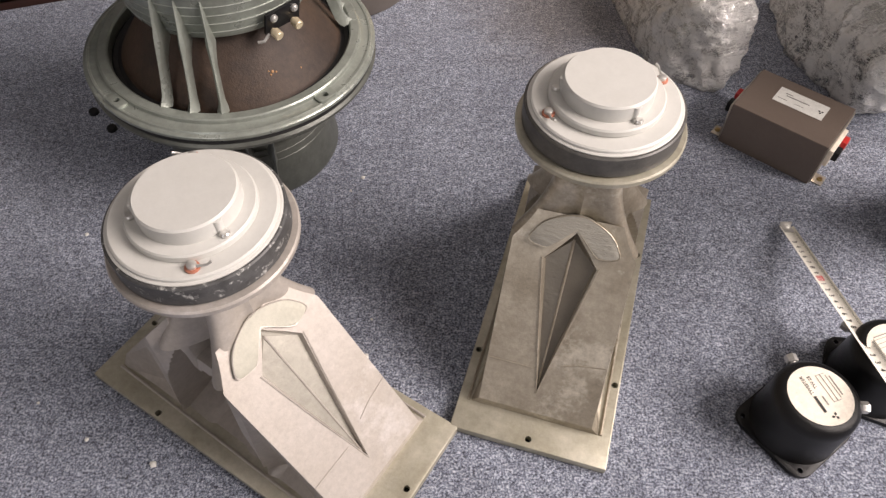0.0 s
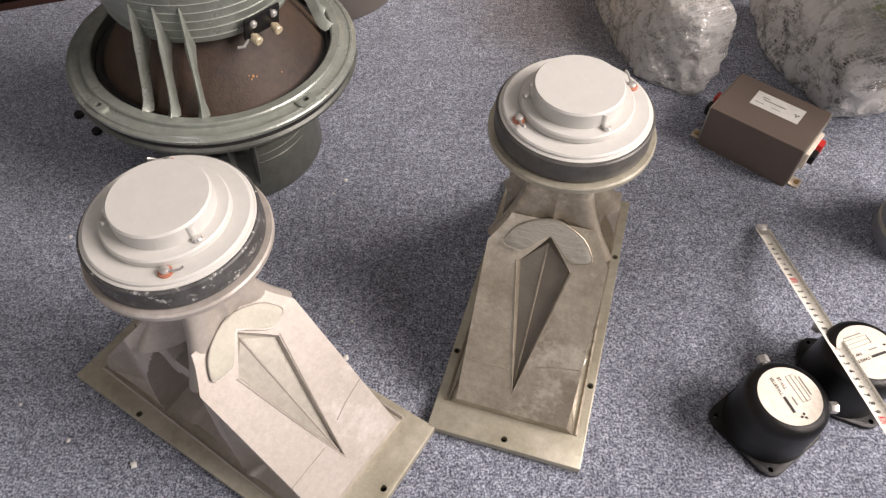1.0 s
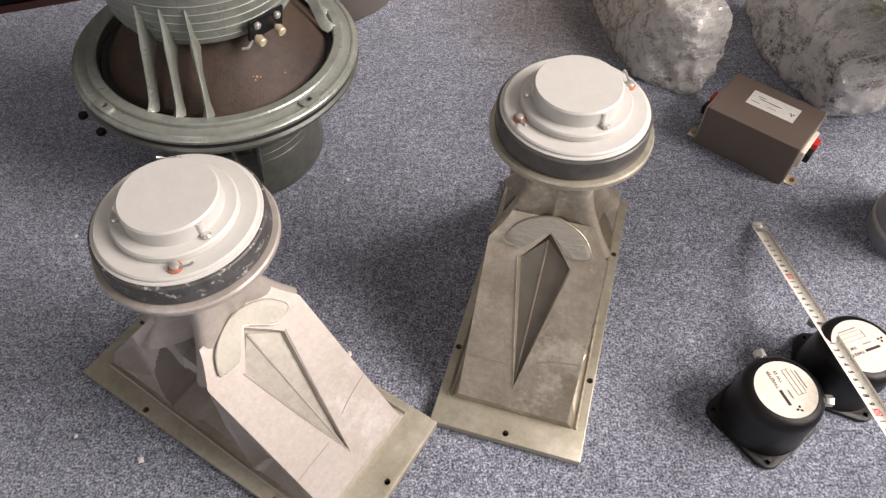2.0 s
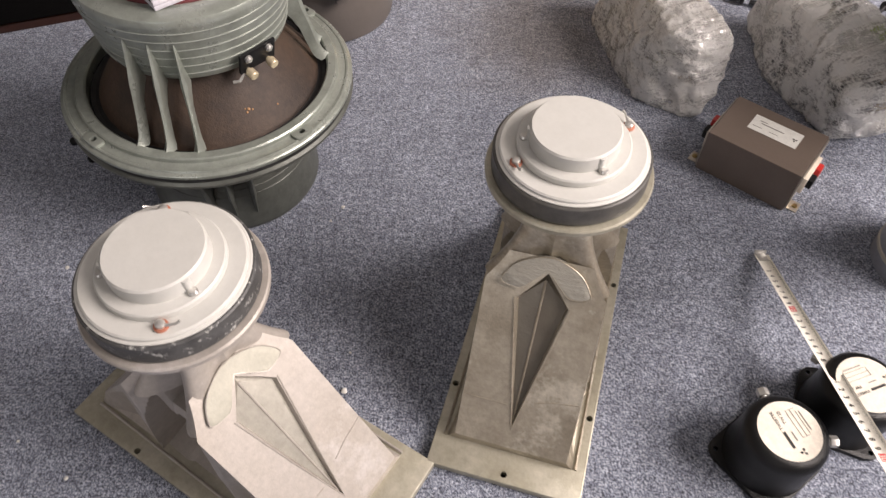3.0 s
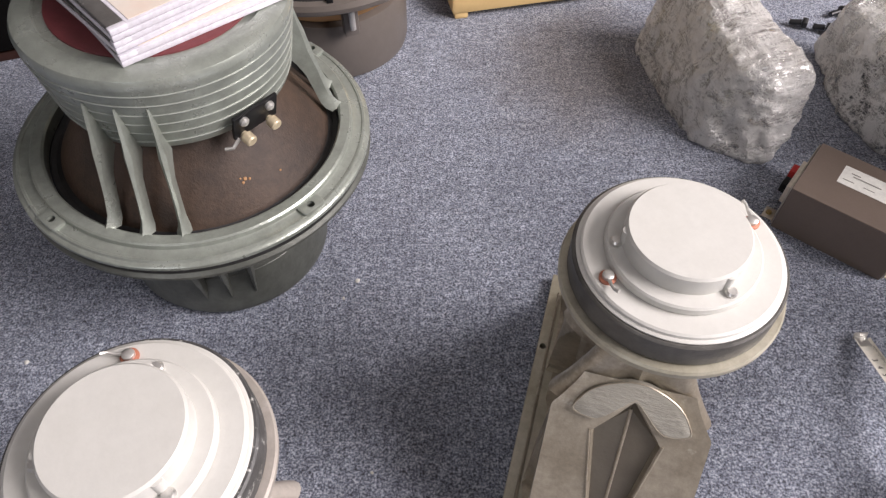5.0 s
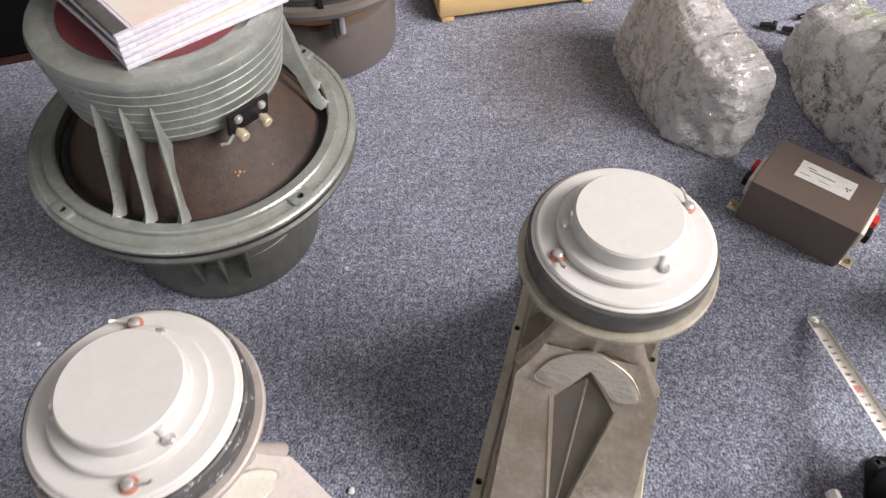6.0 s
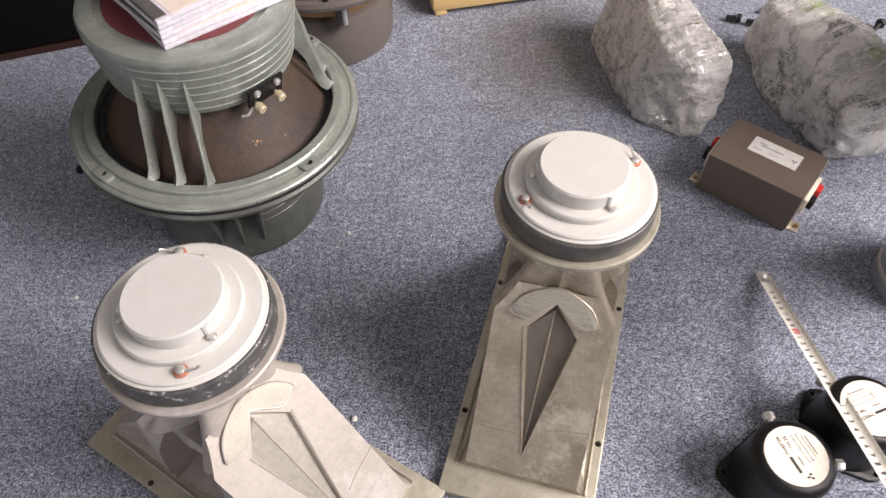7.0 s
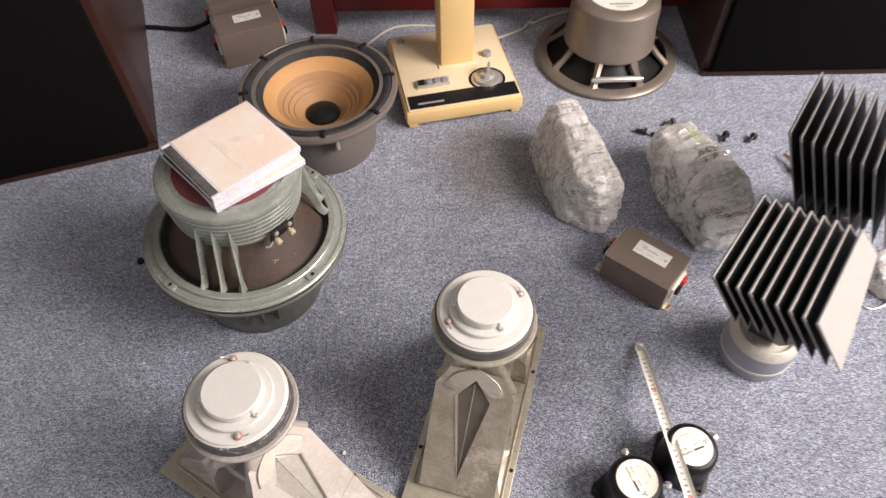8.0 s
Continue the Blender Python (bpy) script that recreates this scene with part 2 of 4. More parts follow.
ORANGE_CONE = material("tan_paper_cone", (0.50, 0.28, 0.11), 0.7, 0.0, (0.42, 0.22, 0.085), 20, 0.5, 0.4, 500, grain=0.08)
TAN_CONE = material("brown_inner_cone", (0.36, 0.205, 0.095), 0.65, 0.0, (0.29, 0.155, 0.07), 20, 0.5, 0.3, 500, grain=0.08)
BROWN_POT = material("warm_grey_paint", (0.17, 0.15, 0.135), 0.4, 0.25, (0.13, 0.115, 0.1), 25, 0.4, 0.15, 400, grain=0.08)
BRONZE = material("bronze_grey_paint", (0.23, 0.195, 0.165), 0.38, 0.45, (0.17, 0.145, 0.12), 25, 0.5, 0.15, 400, grain=0.08)
RUBBER = material("black_gasket", (0.014, 0.014, 0.015), 0.65, 0.0, (0.05, 0.05, 0.05), 50, 0.5, 0.3)
GRILLE = material("black_grille_cloth", (0.0045, 0.0042, 0.0042), 0.95, 0.0, (0.007, 0.007, 0.007), 300, 0.5, 0.3, 1500, spec=0.04)
WALNUT = material("dark_walnut", (0.04, 0.014, 0.009), 0.4, 0.0, (0.028, 0.011, 0.008), 18, 0.7, 0.1, 300, stretch=(1, 1, 0.1))
RED_WOOD = material("red_lacquered_wood", (0.11, 0.008, 0.007), 0.35, 0.0, (0.07, 0.006, 0.005), 15, 0.6, 0.08)
LOUVRE = material("black_louvre_plate", (0.005, 0.005, 0.0055), 0.5, 0.0, (0.009, 0.009, 0.0095), 30, 0.5, 0.1, spec=0.12)
LOUVRE_EDGE = material("worn_plate_edge", (0.25, 0.245, 0.24), 0.5, 0.3, (0.2, 0.2, 0.2), 60, 0.6, 0.2)
LIT_GREY_PANEL = material("grey_side_panel", (0.35, 0.335, 0.315), 0.5, 0.2, (0.28, 0.265, 0.25), 20, 0.4, 0.1, grain=0.15)
BLUE_GREY = material("blue_grey_paint", (0.27, 0.28, 0.32), 0.5, 0.15, (0.23, 0.24, 0.27), 20, 0.4, 0.1)
CREAM_BAND = material("grey_cream_band", (0.5, 0.48, 0.42), 0.5, 0.2, (0.42, 0.4, 0.35), 20, 0.4, 0.1)
CASE = material("clear_case", (0.62, 0.60, 0.66), 0.16, 0.0, (0.7, 0.7, 0.72), 30, 0.3, 0.02)
CASE_SPINE = material("grey_spine", (0.07, 0.066, 0.062), 0.25, 0.0, (0.12, 0.12, 0.12), 30, 0.4, 0.02)
COVER = material("cream_cover_art", (0.72, 0.68, 0.61), 0.25, 0.0, (0.70, 0.52, 0.42), 13, 0.8, 0.0, 50, coat=0.5, grain=0.08)
PEACH = material("faint_peach_print", (0.71, 0.60, 0.51), 0.25, 0.0, (0.72, 0.65, 0.57), 25, 0.9, 0.0, 50)
PLASTER = material("plaster_wall", (0.32, 0.305, 0.285), 0.85, 0.0, (0.28, 0.265, 0.245), 3, 0.4, 0.1)
CEILING_PAINT = material("white_ceiling_paint", (0.62, 0.61, 0.59), 0.9, 0.0, (0.58, 0.57, 0.55), 3, 0.4, 0.1, grain=0.05)
BOLT = material("black_oxide_steel", (0.03, 0.03, 0.032), 0.4, 0.6, (0.05, 0.05, 0.05), 60, 0.5, 0.1)
LINT = material("white_lint", (0.75, 0.74, 0.7), 0.9)
TAPE = material("white_tape_blade", (0.82, 0.80, 0.72), 0.35, 0.0, (0.78, 0.75, 0.66), 20, 0.4, 0.02)
CABLE_WHITE = material("cream_cable", (0.62, 0.6, 0.5), 0.5)
KRAFT = material("wrapped_part_tan", (0.60, 0.48, 0.33), 0.6, 0.0, (0.48, 0.37, 0.25), 20, 0.5, 0.1)
OLIVE = material("wrapped_part_olive", (0.44, 0.43, 0.32), 0.6, 0.0, (0.30, 0.30, 0.20), 25, 0.7, 0.2)
GREY_BOARD = material("grey_board", (0.20, 0.185, 0.17), 0.5, 0.0, (0.36, 0.33, 0.29), 45, 0.8, 0.3, 200)
GREEN = material("wrapped_part_green", (0.45, 0.6, 0.12), 0.5, 0.0, (0.32, 0.45, 0.08), 20, 0.5, 0.1)


# ---- mesh helpers ----
def finish(bm, name, smooth=True, angle=35):
    me = bpy.data.meshes.new(name)
    bmesh.ops.recalc_face_normals(bm, faces=bm.faces)
    for f in bm.faces:
        f.smooth = smooth
    for e in bm.edges:
        if len(e.link_faces) == 2 and e.calc_face_angle(0) > radians(angle):
            e.smooth = False
    bm.to_mesh(me)
    bm.free()
    return me


def part(name, bm, mat, parent=None, label="", m=None, smooth=True):
    ob = new(name, finish(bm, name, smooth))
    ob.data.materials.append(mat)
    if m is not None:
        ob.matrix_basis = m
    ob.parent = parent
    return tagged(ob, label) if label else ob


def again(ob, m, parent):
    """One more piece on the same mesh, under the same thing."""
    o = new(ob.name.split(".")[0], ob.data)
    o.matrix_basis = m
    o.parent = parent
    return o


def thing(name, m, label, category, group="", kind=""):
    ob = new(name)
    ob.empty_display_size = 0.05
    ob.matrix_basis = m
    return tagged(ob, label, category, group, kind)


def lathe(profile, segs=64, closed=False, bm=None, m=Matrix()):
    """Revolves (r, z) points round z; r of 0 closes with a point."""
    bm = bm or bmesh.new()
    rings = []
    for r, z in profile:
        if r < 1e-6:
            rings.append([bm.verts.new(m @ Vector((0, 0, z)))])
        else:
            rings.append([bm.verts.new(m @ Vector((r * math.cos(2 * math.pi * i / segs), r * math.sin(2 * math.pi * i / segs), z))) for i in range(segs)])
    pairs = list(zip(rings, rings[1:])) + ([(rings[-1], rings[0])] if closed else [])
    for a, b in pairs:
        for i in range(segs):
            j = (i + 1) % segs
            if len(a) == 1 and len(b) > 1:
                bm.faces.new((a[0], b[i], b[j]))
            elif len(b) == 1 and len(a) > 1:
                bm.faces.new((a[i], a[j], b[0]))
            elif len(a) > 1:
                bm.faces.new((a[i], a[j], b[j], b[i]))
    return bm


def box(sx, sy, sz, bevel=0.001, m=Matrix(), bm=None, segs=2):
    """A box standing on z = 0 of m, centred in x and y."""
    own = bmesh.new()
    bmesh.ops.create_cube(own, size=1.0, matrix=Matrix.Translation((0, 0, sz / 2)) @ Matrix.Diagonal((sx, sy, sz, 1)))
    if bevel:
        bmesh.ops.bevel(own, geom=list(own.edges), offset=bevel, segments=segs, profile=0.5, affect="EDGES")
    own.transform(m)
    if bm is None:
        return own
    me = bpy.data.meshes.new("t")
    own.to_mesh(me)
    own.free()
    bm.from_mesh(me)
    bpy.data.meshes.remove(me)
    return bm


def prism(outline, z0, z1, bevel=0.0, bm=None, m=Matrix()):
    """An upright slab on an outline of (x, y)."""
    own = bmesh.new()
    lo = [own.verts.new((x, y, z0)) for x, y in outline]
    hi = [own.verts.new((x, y, z1)) for x, y in outline]
    own.faces.new(lo[::-1])
    own.faces.new(hi)
    for i in range(len(lo)):
        j = (i + 1) % len(lo)
        own.faces.new((lo[i], lo[j], hi[j], hi[i]))
    if bevel:
        bmesh.ops.bevel(own, geom=[e for e in own.edges if abs(e.verts[0].co.z - e.verts[1].co.z) < 1e-6], offset=bevel, segments=2, profile=0.5, affect="EDGES")
    own.transform(m)
    if bm is None:
        return own
    me = bpy.data.meshes.new("t")
    own.to_mesh(me)
    own.free()
    bm.from_mesh(me)
    bpy.data.meshes.remove(me)
    return bm


def tube(points, r, segs=8, bm=None, caps=True):
    """A round bar along points; r is a number or one for each point."""
    bm = bm or bmesh.new()
    pts = [Vector(p) for p in points]
    rs = r if isinstance(r, (list, tuple)) else [r] * len(pts)
    rings = []
    side = None
    for i, p in enumerate(pts):
        d = (pts[min(i + 1, len(pts) - 1)] - pts[max(i - 1, 0)]).normalized()
        if side is None:
            side = d.orthogonal().normalized()
        side = (side - d * side.dot(d)).normalized()
        up = d.cross(side)
        rings.append([bm.verts.new(p + rs[i] * (side * math.cos(2 * math.pi * k / segs) + up * math.sin(2 * math.pi * k / segs))) for k in range(segs)])
    for a, b in zip(rings, rings[1:]):
        for k in range(segs):
            j = (k + 1) % segs
            bm.faces.new((a[k], a[j], b[j], b[k]))
    if caps:
        bm.faces.new(rings[0][::-1])
        bm.faces.new(rings[-1])
    return bm


def cut(bm, cutters):
    """bm with the volumes of the cutter bmeshes taken out."""
    a = new("cut", finish(bm, "cut"))
    extra = []
    for c in cutters:
        o = new("cut", finish(c, "cut"))
        extra.append(o)
        mod = a.modifiers.new("b", "BOOLEAN")
        mod.operation, mod.solver, mod.object = "DIFFERENCE", "EXACT", o
    bpy.context.view_layer.update()
    me = bpy.data.meshes.new_from_object(a.evaluated_get(bpy.context.evaluated_depsgraph_get()))
    out = bmesh.new()
    out.from_mesh(me)
    for o in (a, *extra):
        bpy.data.objects.remove(o)
    bpy.data.meshes.remove(me)
    return out


def rounded_rect(w, h, r, n=5):
    pts = []
    for cx, cy, a0 in ((w / 2 - r, h / 2 - r, 0), (-w / 2 + r, h / 2 - r, 90), (-w / 2 + r, -h / 2 + r, 180), (w / 2 - r, -h / 2 + r, 270)):
        pts += [(cx + r * math.cos(radians(a0 + 90 * k / n)), cy + r * math.sin(radians(a0 + 90 * k / n))) for k in range(n + 1)]
    return pts


def hexagon(r, h, m=Matrix(), bm=None):
    return prism([(r * math.cos(radians(60 * k)), r * math.sin(radians(60 * k))) for k in range(6)], 0, h, r * 0.12, bm, m)


def lettering(text, size, mat, m, parent, name="lettering"):
    cu = bpy.data.curves.new(name, "FONT")
    cu.body, cu.size, cu.align_x, cu.align_y, cu.extrude = text, size, "CENTER", "CENTER", 0.0001
    tmp = new("tmp", cu)
    bpy.context.view_layer.update()
    me = bpy.data.meshes.new_from_object(tmp.evaluated_get(bpy.context.evaluated_depsgraph_get()))
    bpy.data.objects.remove(tmp)
    me.materials.append(mat)
    ob = new(name, me)
    ob.matrix_basis = m
    ob.parent = parent
    return ob


def bars(rows, mat, m, parent, name="print_bars"):
    """Flat printed bars (x, y, w, h) on a label."""
    bm = bmesh.new()
    for x, y, w, h in rows:
        box(w, h, 0.0002, 0, Matrix.Translation((x, y, 0)), bm)
    return part(name, bm, mat, parent, m=m, smooth=False)


# ---- the room ----
def slab(name, lo, hi, mat, label):
    c = [(a + b) / 2 for a, b in zip(lo, hi)]
    ob = part(name, box(hi[0] - lo[0], hi[1] - lo[1], hi[2] - lo[2], 0, Matrix.Translation((c[0], c[1], lo[2]))), mat, smooth=False)
    return tagged(ob, label, name.split("_")[0], kind="structure")


floor_bm = bmesh.new()
bmesh.ops.create_grid(floor_bm, x_segments=60, y_segments=60, size=2.8)
tagged(part("floor", floor_bm, CARPET), "blue-grey speckled felt carpet with scattered lint", "carpet", kind="structure")
slab("wall_north", (-2.8, 2.4, 0), (2.65, 2.55, 2.6), PLASTER, "plain off-white plaster wall behind the speakers")
slab("wall_west", (-2.95, -2.8, 0), (-2.8, 2.55, 2.6), PLASTER, "plain off-white plaster wall")


def wall_with_window(name, origin, turn, length, w0, w1, z0, z1):
    bm = bmesh.new()
    for a, b, lo, hi in ((0, w0, 0, 2.6), (w1, length, 0, 2.6), (w0, w1, 0, z0), (w0, w1, z1, 2.6)):
        box(b - a, 0.15, hi - lo, 0, Matrix.Translation(((a + b) / 2, 0.075, lo)), bm)
    ob = part(name, bm, PLASTER, m=pose(*origin, 0, 0, turn), smooth=False)
    return tagged(ob, "off-white plaster wall with a window opening", "wall", kind="structure")


wall_with_window("wall_east", (2.5, 2.4, 0), -90, 4.95, 1.35, 3.25, 1.1, 2.5)
# opening put here for the added fill lamp; this wall stays out of view
wall_with_window("wall_south", (2.5, -2.4, 0), 180, 5.3, 2.9, 4.4, 1.05, 2.4)
slab("ceiling", (-2.95, -2.95, 2.6), (2.95, 2.55, 2.7), CEILING_PAINT, "plain white ceiling")


# ---- horn with compression driver ----
def horn_surface(w_top, pinch):
    """The cast body: two long slopes falling from the neck to both ends, hollowed flanks."""
    bm = bmesh.new()
    NY, NZ, half = 222, 34, 0.148

    def top(y):
        a = abs(y)
        if a < 0.028:
            return 0.184 - 0.062 * min(1.0, (0.028 - a) / 0.008)
        u = (a - 0.028) / (half - 0.028)
        return 0.184 - 0.162 * u

    def flank(y, t):
        """Half width at station y, t from 0 at the plate to 1 at the top, with an arched niche under the neck."""
        a = abs(y)
        u = min(1.0, max(0.0, (a - 0.026) / 0.020))
        wt = 0.038 + (w_top - 0.038) * u ** 1.3
        w = 0.0645 + (wt - 0.0645) * t
        if a < 0.056:
            arch = 0.84 * math.sqrt(1 - (a / 0.0562) ** 2)
            deep = pinch
        else:
            # a leg beside the arch, then a long hollow under the slope's lip
            arch, deep = 0.86, pinch * 0.46 * min(1.0, (a - 0.056) / 0.014) * max(0.0, 1 - (a - 0.056) / 0.085)
        rise = min(1.0, t / 0.05)
        fall = 1.0 if t < arch else max(0.0, 1 - (t - arch) / 0.045)
        return max(0.011 if a < 0.05 else 0.02, w - deep * rise * fall)

    rows = []
    for i in range(NY + 1):
        y = -half + 2 * half * i / NY
        h = top(y)
        ring = []
        for sx in (1, -1):
            col = []
            for k in range(NZ + 1):
                t = k / NZ
                col.append(bm.verts.new((sx * flank(y, t), y, 0.010 + (h - 0.010) * t)))
            ring.append(col)
        rows.append(ring)
    for a, b in zip(rows, rows[1:]):
        for side in (0, 1):
            for k in range(NZ):
                bm.faces.new((a[side][k], b[side][k], b[side][k + 1], a[side][k + 1]))
        bm.faces.new((a[0][-1], b[0][-1], b[1][-1], a[1][-1]))
    for ring in (rows[0], rows[-1]):
        for k in range(NZ):
            bm.faces.new((ring[0][k], ring[0][k + 1], ring[1][k + 1], ring[1][k]))
    for a, b in zip(rows, rows[1:]):
        bm.faces.new((a[0][0], b[0][0], b[1][0], a[1][0]))
    bmesh.ops.recalc_face_normals(bm, faces=list(bm.faces))
    return bm


RECESS = ((0.003, 0.178), (-0.025, 0.044), (0.0, 0.014), (0.025, 0.044))


def recess_cutter(turn):
    """A shallow arrow-shaped pocket with drafted sides, sunk into a slope."""
    bm = bmesh.new()
    cx, cy = 0.001, 0.075
    up = [bm.verts.new((cx + (x - cx) * 1.06, cy + (y - cy) * 1.03, 0.006)) for x, y in RECESS]
    down = [bm.verts.new((cx + (x - cx) * 0.90, cy + (y - cy) * 0.96, -0.0065)) for x, y in RECESS]
    bm.faces.new(up)
    bm.faces.new(down[::-1])
    for i in range(4):
        j = (i + 1) % 4
        bm.faces.new((up[i], down[i], down[j], up[j]))
    bm.transform(slope_frame(turn))
    bmesh.ops.recalc_face_normals(bm, faces=list(bm.faces))
    return bm


def neck_surface():
    """The throat: round under the driver, spreading into four ribs over the body's shoulders."""
    bm = bmesh.new()
    K, S = 24, 96
    rings = []
    for k in range(K + 1):
        t = k / K
        z = 0.262 - (0.262 - 0.150) * t
        ring = []
        for i in range(S):
            a = 2 * math.pi * i / S
            c, s = math.cos(a), math.sin(a)
            corner = abs(2 * c * s) ** 3.0
            r = 0.034 + t ** 1.8 * (-0.014 * c * c + 0.050 * corner) - 0.005 * math.sin(math.pi * t)
            ring.append(bm.verts.new((r * c * (1 + 0.06 * t), r * s * (1 - 0.32 * t * abs(2 * c * s)), z)))
        rings.append(ring)
    for a, b in zip(rings, rings[1:]):
        for i in range(S):
            j = (i + 1) % S
            bm.faces.new((a[i], a[j], b[j], b[i]))
    return bm


def slope_frame(turn=0):
    """Axes on a slope: x across, y down the slope, z out of it; origin at the slope's upper end."""
    top, low = Vector((0, -0.028, 0.184)), Vector((0, -0.148, 0.022))
    d = (low - top).normalized()
    x = Vector((-1, 0, 0))
    n = x.cross(d)
    m = Matrix((x, d, n)).transposed().to_4x4()
    m.translation = top
    return pose(0, 0, 0, 0, 0, turn) @ m


def pad_outline():
    pts = []
    for i in range(40):
        a = 2 * math.pi * i / 40
        x = 0.041 * math.cos(a)
        y = 0.0165 * math.sin(a) + 0.011 * (abs(math.cos(a)) ** 1.5)
        if math.sin(a) > 0 and abs(x) < 0.022:
            y -= 0.02 * (1 - abs(x) / 0.022)
        pts.append((x * (1 + 0.03 * math.sin(5 * a)), y))
    return pts


def build_horn(label, m, plate_at, driver_turn, driver_shift, alu, pad, groove, magnet, group):
    horn = thing("horn_loudspeaker", m, label, "horn speaker", group)
    # mouth flange with bolt holes
    plate = box(0.155, 0.352, 0.011, 0.0012)
    spots = [(sx * 0.072, sy) for sx in (1, -1) for sy in (-0.086, 0.086)] + [(0, -0.1675), (0, 0.1675)]
    plate = cut(plate, [lathe([(0, -0.01), (0.0033, -0.01), (0.0033, 0.02), (0, 0.02)], 14, m=Matrix.Translation((x, y, 0))) for x, y in spots])
    part("mouth_flange", plate, FLANGE_ALU, horn, "grey cast mouth flange with bolt holes", plate_at)
    for x, y in spots:
        part("hole_bottom", lathe([(0, 0.002), (0.0036, 0.002)], 14, m=Matrix.Translation((x, y, 0))), HOLE, horn, m=plate_at)
    part("horn_body", cut(horn_surface(0.0565, 0.050), [recess_cutter(0), recess_cutter(180)]), alu, horn)
    part("neck", neck_surface(), alu, horn, m=Matrix.Translation((m.to_3x3().inverted() @ Vector(driver_shift)) * 0.5))
    for turn in (0, 180):
        f = slope_frame(turn)
        part("weld_pad", prism([(x, y + 0.0145) for x, y in pad_outline()][::-1], -0.004, 0.0035, 0.0012), pad, horn, "rough filed weld pad", f)
        bead = [(x, y + 0.0145, 0.0030) for x, y in pad_outline()]
        part("weld_bead", tube(bead + bead[:1], 0.0007, 5), alu, horn, m=f)
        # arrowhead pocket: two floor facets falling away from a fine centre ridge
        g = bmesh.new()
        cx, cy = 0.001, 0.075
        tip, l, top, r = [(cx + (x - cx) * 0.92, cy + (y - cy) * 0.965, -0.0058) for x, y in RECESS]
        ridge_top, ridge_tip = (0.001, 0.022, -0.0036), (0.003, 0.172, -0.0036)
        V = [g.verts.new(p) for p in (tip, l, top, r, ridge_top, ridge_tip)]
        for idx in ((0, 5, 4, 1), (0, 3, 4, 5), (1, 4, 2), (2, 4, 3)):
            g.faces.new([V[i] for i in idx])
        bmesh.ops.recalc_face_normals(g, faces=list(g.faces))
        # the floor colour carries the pocket's shade
        part("arrow_recess", g, groove, horn, "arrow-shaped recess with shade in its colour and a centre ridge", f, smooth=False)
        part("centre_ridge", tube([ridge_top, ridge_tip], [0.0013, 0.0009], 8), alu, horn, "bright worn centre ridge", f)
        lip = [(cx + (x - cx) * 1.05, cy + (y - cy) * 1.02, 0.0002) for x, y in RECESS]
        for p, q in ((lip[0], lip[1]), (lip[0], lip[3])):
            part("recess_lip", tube([p, ((p[0] + q[0]) / 2 + 0.0004, (p[1] + q[1]) / 2, 0.0004), q], [0.0006, 0.0009, 0.0007], 6), alu, horn, m=f)
        seam = tube([(-0.056, 0.137, 0.0), (-0.03, 0.141, 0.0), (-0.014, 0.146, 0.0)], 0.0007, 5)
        part("casting_seam", seam, alu, horn, m=f)
        part("casting_seam", tube([(0.012, 0.155, 0.0), (0.056, 0.155, 0.0)], 0.0007, 5), alu, horn, m=f)
    for sx in (1, -1):
        edge = tube([(sx * 0.067, -0.148, 0.012), (sx * 0.0665, 0, 0.0115), (sx * 0.067, 0.148, 0.012)], 0.0016, 6)
        part("foot_fillet", edge, alu, horn)
    # driver
    shift = m.to_3x3().inverted() @ Vector(driver_shift)
    dm = Matrix.Translation(shift) @ pose(0, 0, 0, 0, 0, driver_turn)
    part("driver_flange", lathe([(0, 0.2600), (0.0685, 0.2600), (0.0705, 0.2612), (0.0708, 0.2655), (0.0695, 0.2672), (0, 0.2672)], 96), FLANGE_ALU if alu is CAST_ALU else alu, horn, "yellowed round mounting flange" if alu is CAST_ALU else "pale round mounting flange", dm)
    part("magnet", lathe([(0, 0.2672), (0.0635, 0.2672), (0.0655, 0.2690), (0.0652, 0.2862), (0.0640, 0.2874), (0, 0.2874)], 96), magnet, horn, "scuffed black magnet ring", dm)
    part("top_plate", lathe([(0, 0.2874), (0.0626, 0.2874), (0.0628, 0.2884), (0.0620, 0.2890), (0.0606, 0.2892), (0.0602, 0.2910), (0.0588, 0.2920), (0, 0.2920)], 96), WHITE_PAINT, horn, "white-painted stepped top plate", dm)
    part("cap_lip", lathe([(0, 0.2918), (0.0456, 0.2918), (0.0466, 0.2928), (0.0464, 0.2972), (0.0452, 0.2985), (0, 0.2985)], 96), WHITE_PAINT, horn, m=dm)
    part("rear_cap", lathe([(0, 0.2985), (0.0368, 0.2985), (0.0366, 0.3112), (0.0352, 0.3128), (0, 0.3128)], 96), WHITE_PAINT, horn, "white cylindrical rear cap", dm)
    for a in (35, 155, 275):
        ca, sa = math.cos(radians(a)), math.sin(radians(a))
        bm = lathe([(0, 0.2985), (0.0036, 0.2985), (0.0038, 0.3003), (0.0028, 0.3017), (0, 0.3020)], 16, m=Matrix.Translation((0.0405 * ca, 0.0405 * sa, 0)))
        screw = part("screw", bm, STEEL, horn, m=dm)
        post = lathe([(0.0, 0.2985), (0.0036, 0.2985), (0.0036, 0.3105), (0, 0.3112)], 12, m=Matrix.Translation((0.0350 * ca, 0.0350 * sa, 0)))
        part("screw_boss", post, WHITE_PAINT, horn, m=dm)
    for a in (0, 180):
        tm = dm @ pose(0, 0, 0.2918, 0, 0, a) @ pose(0.0515, 0, 0)
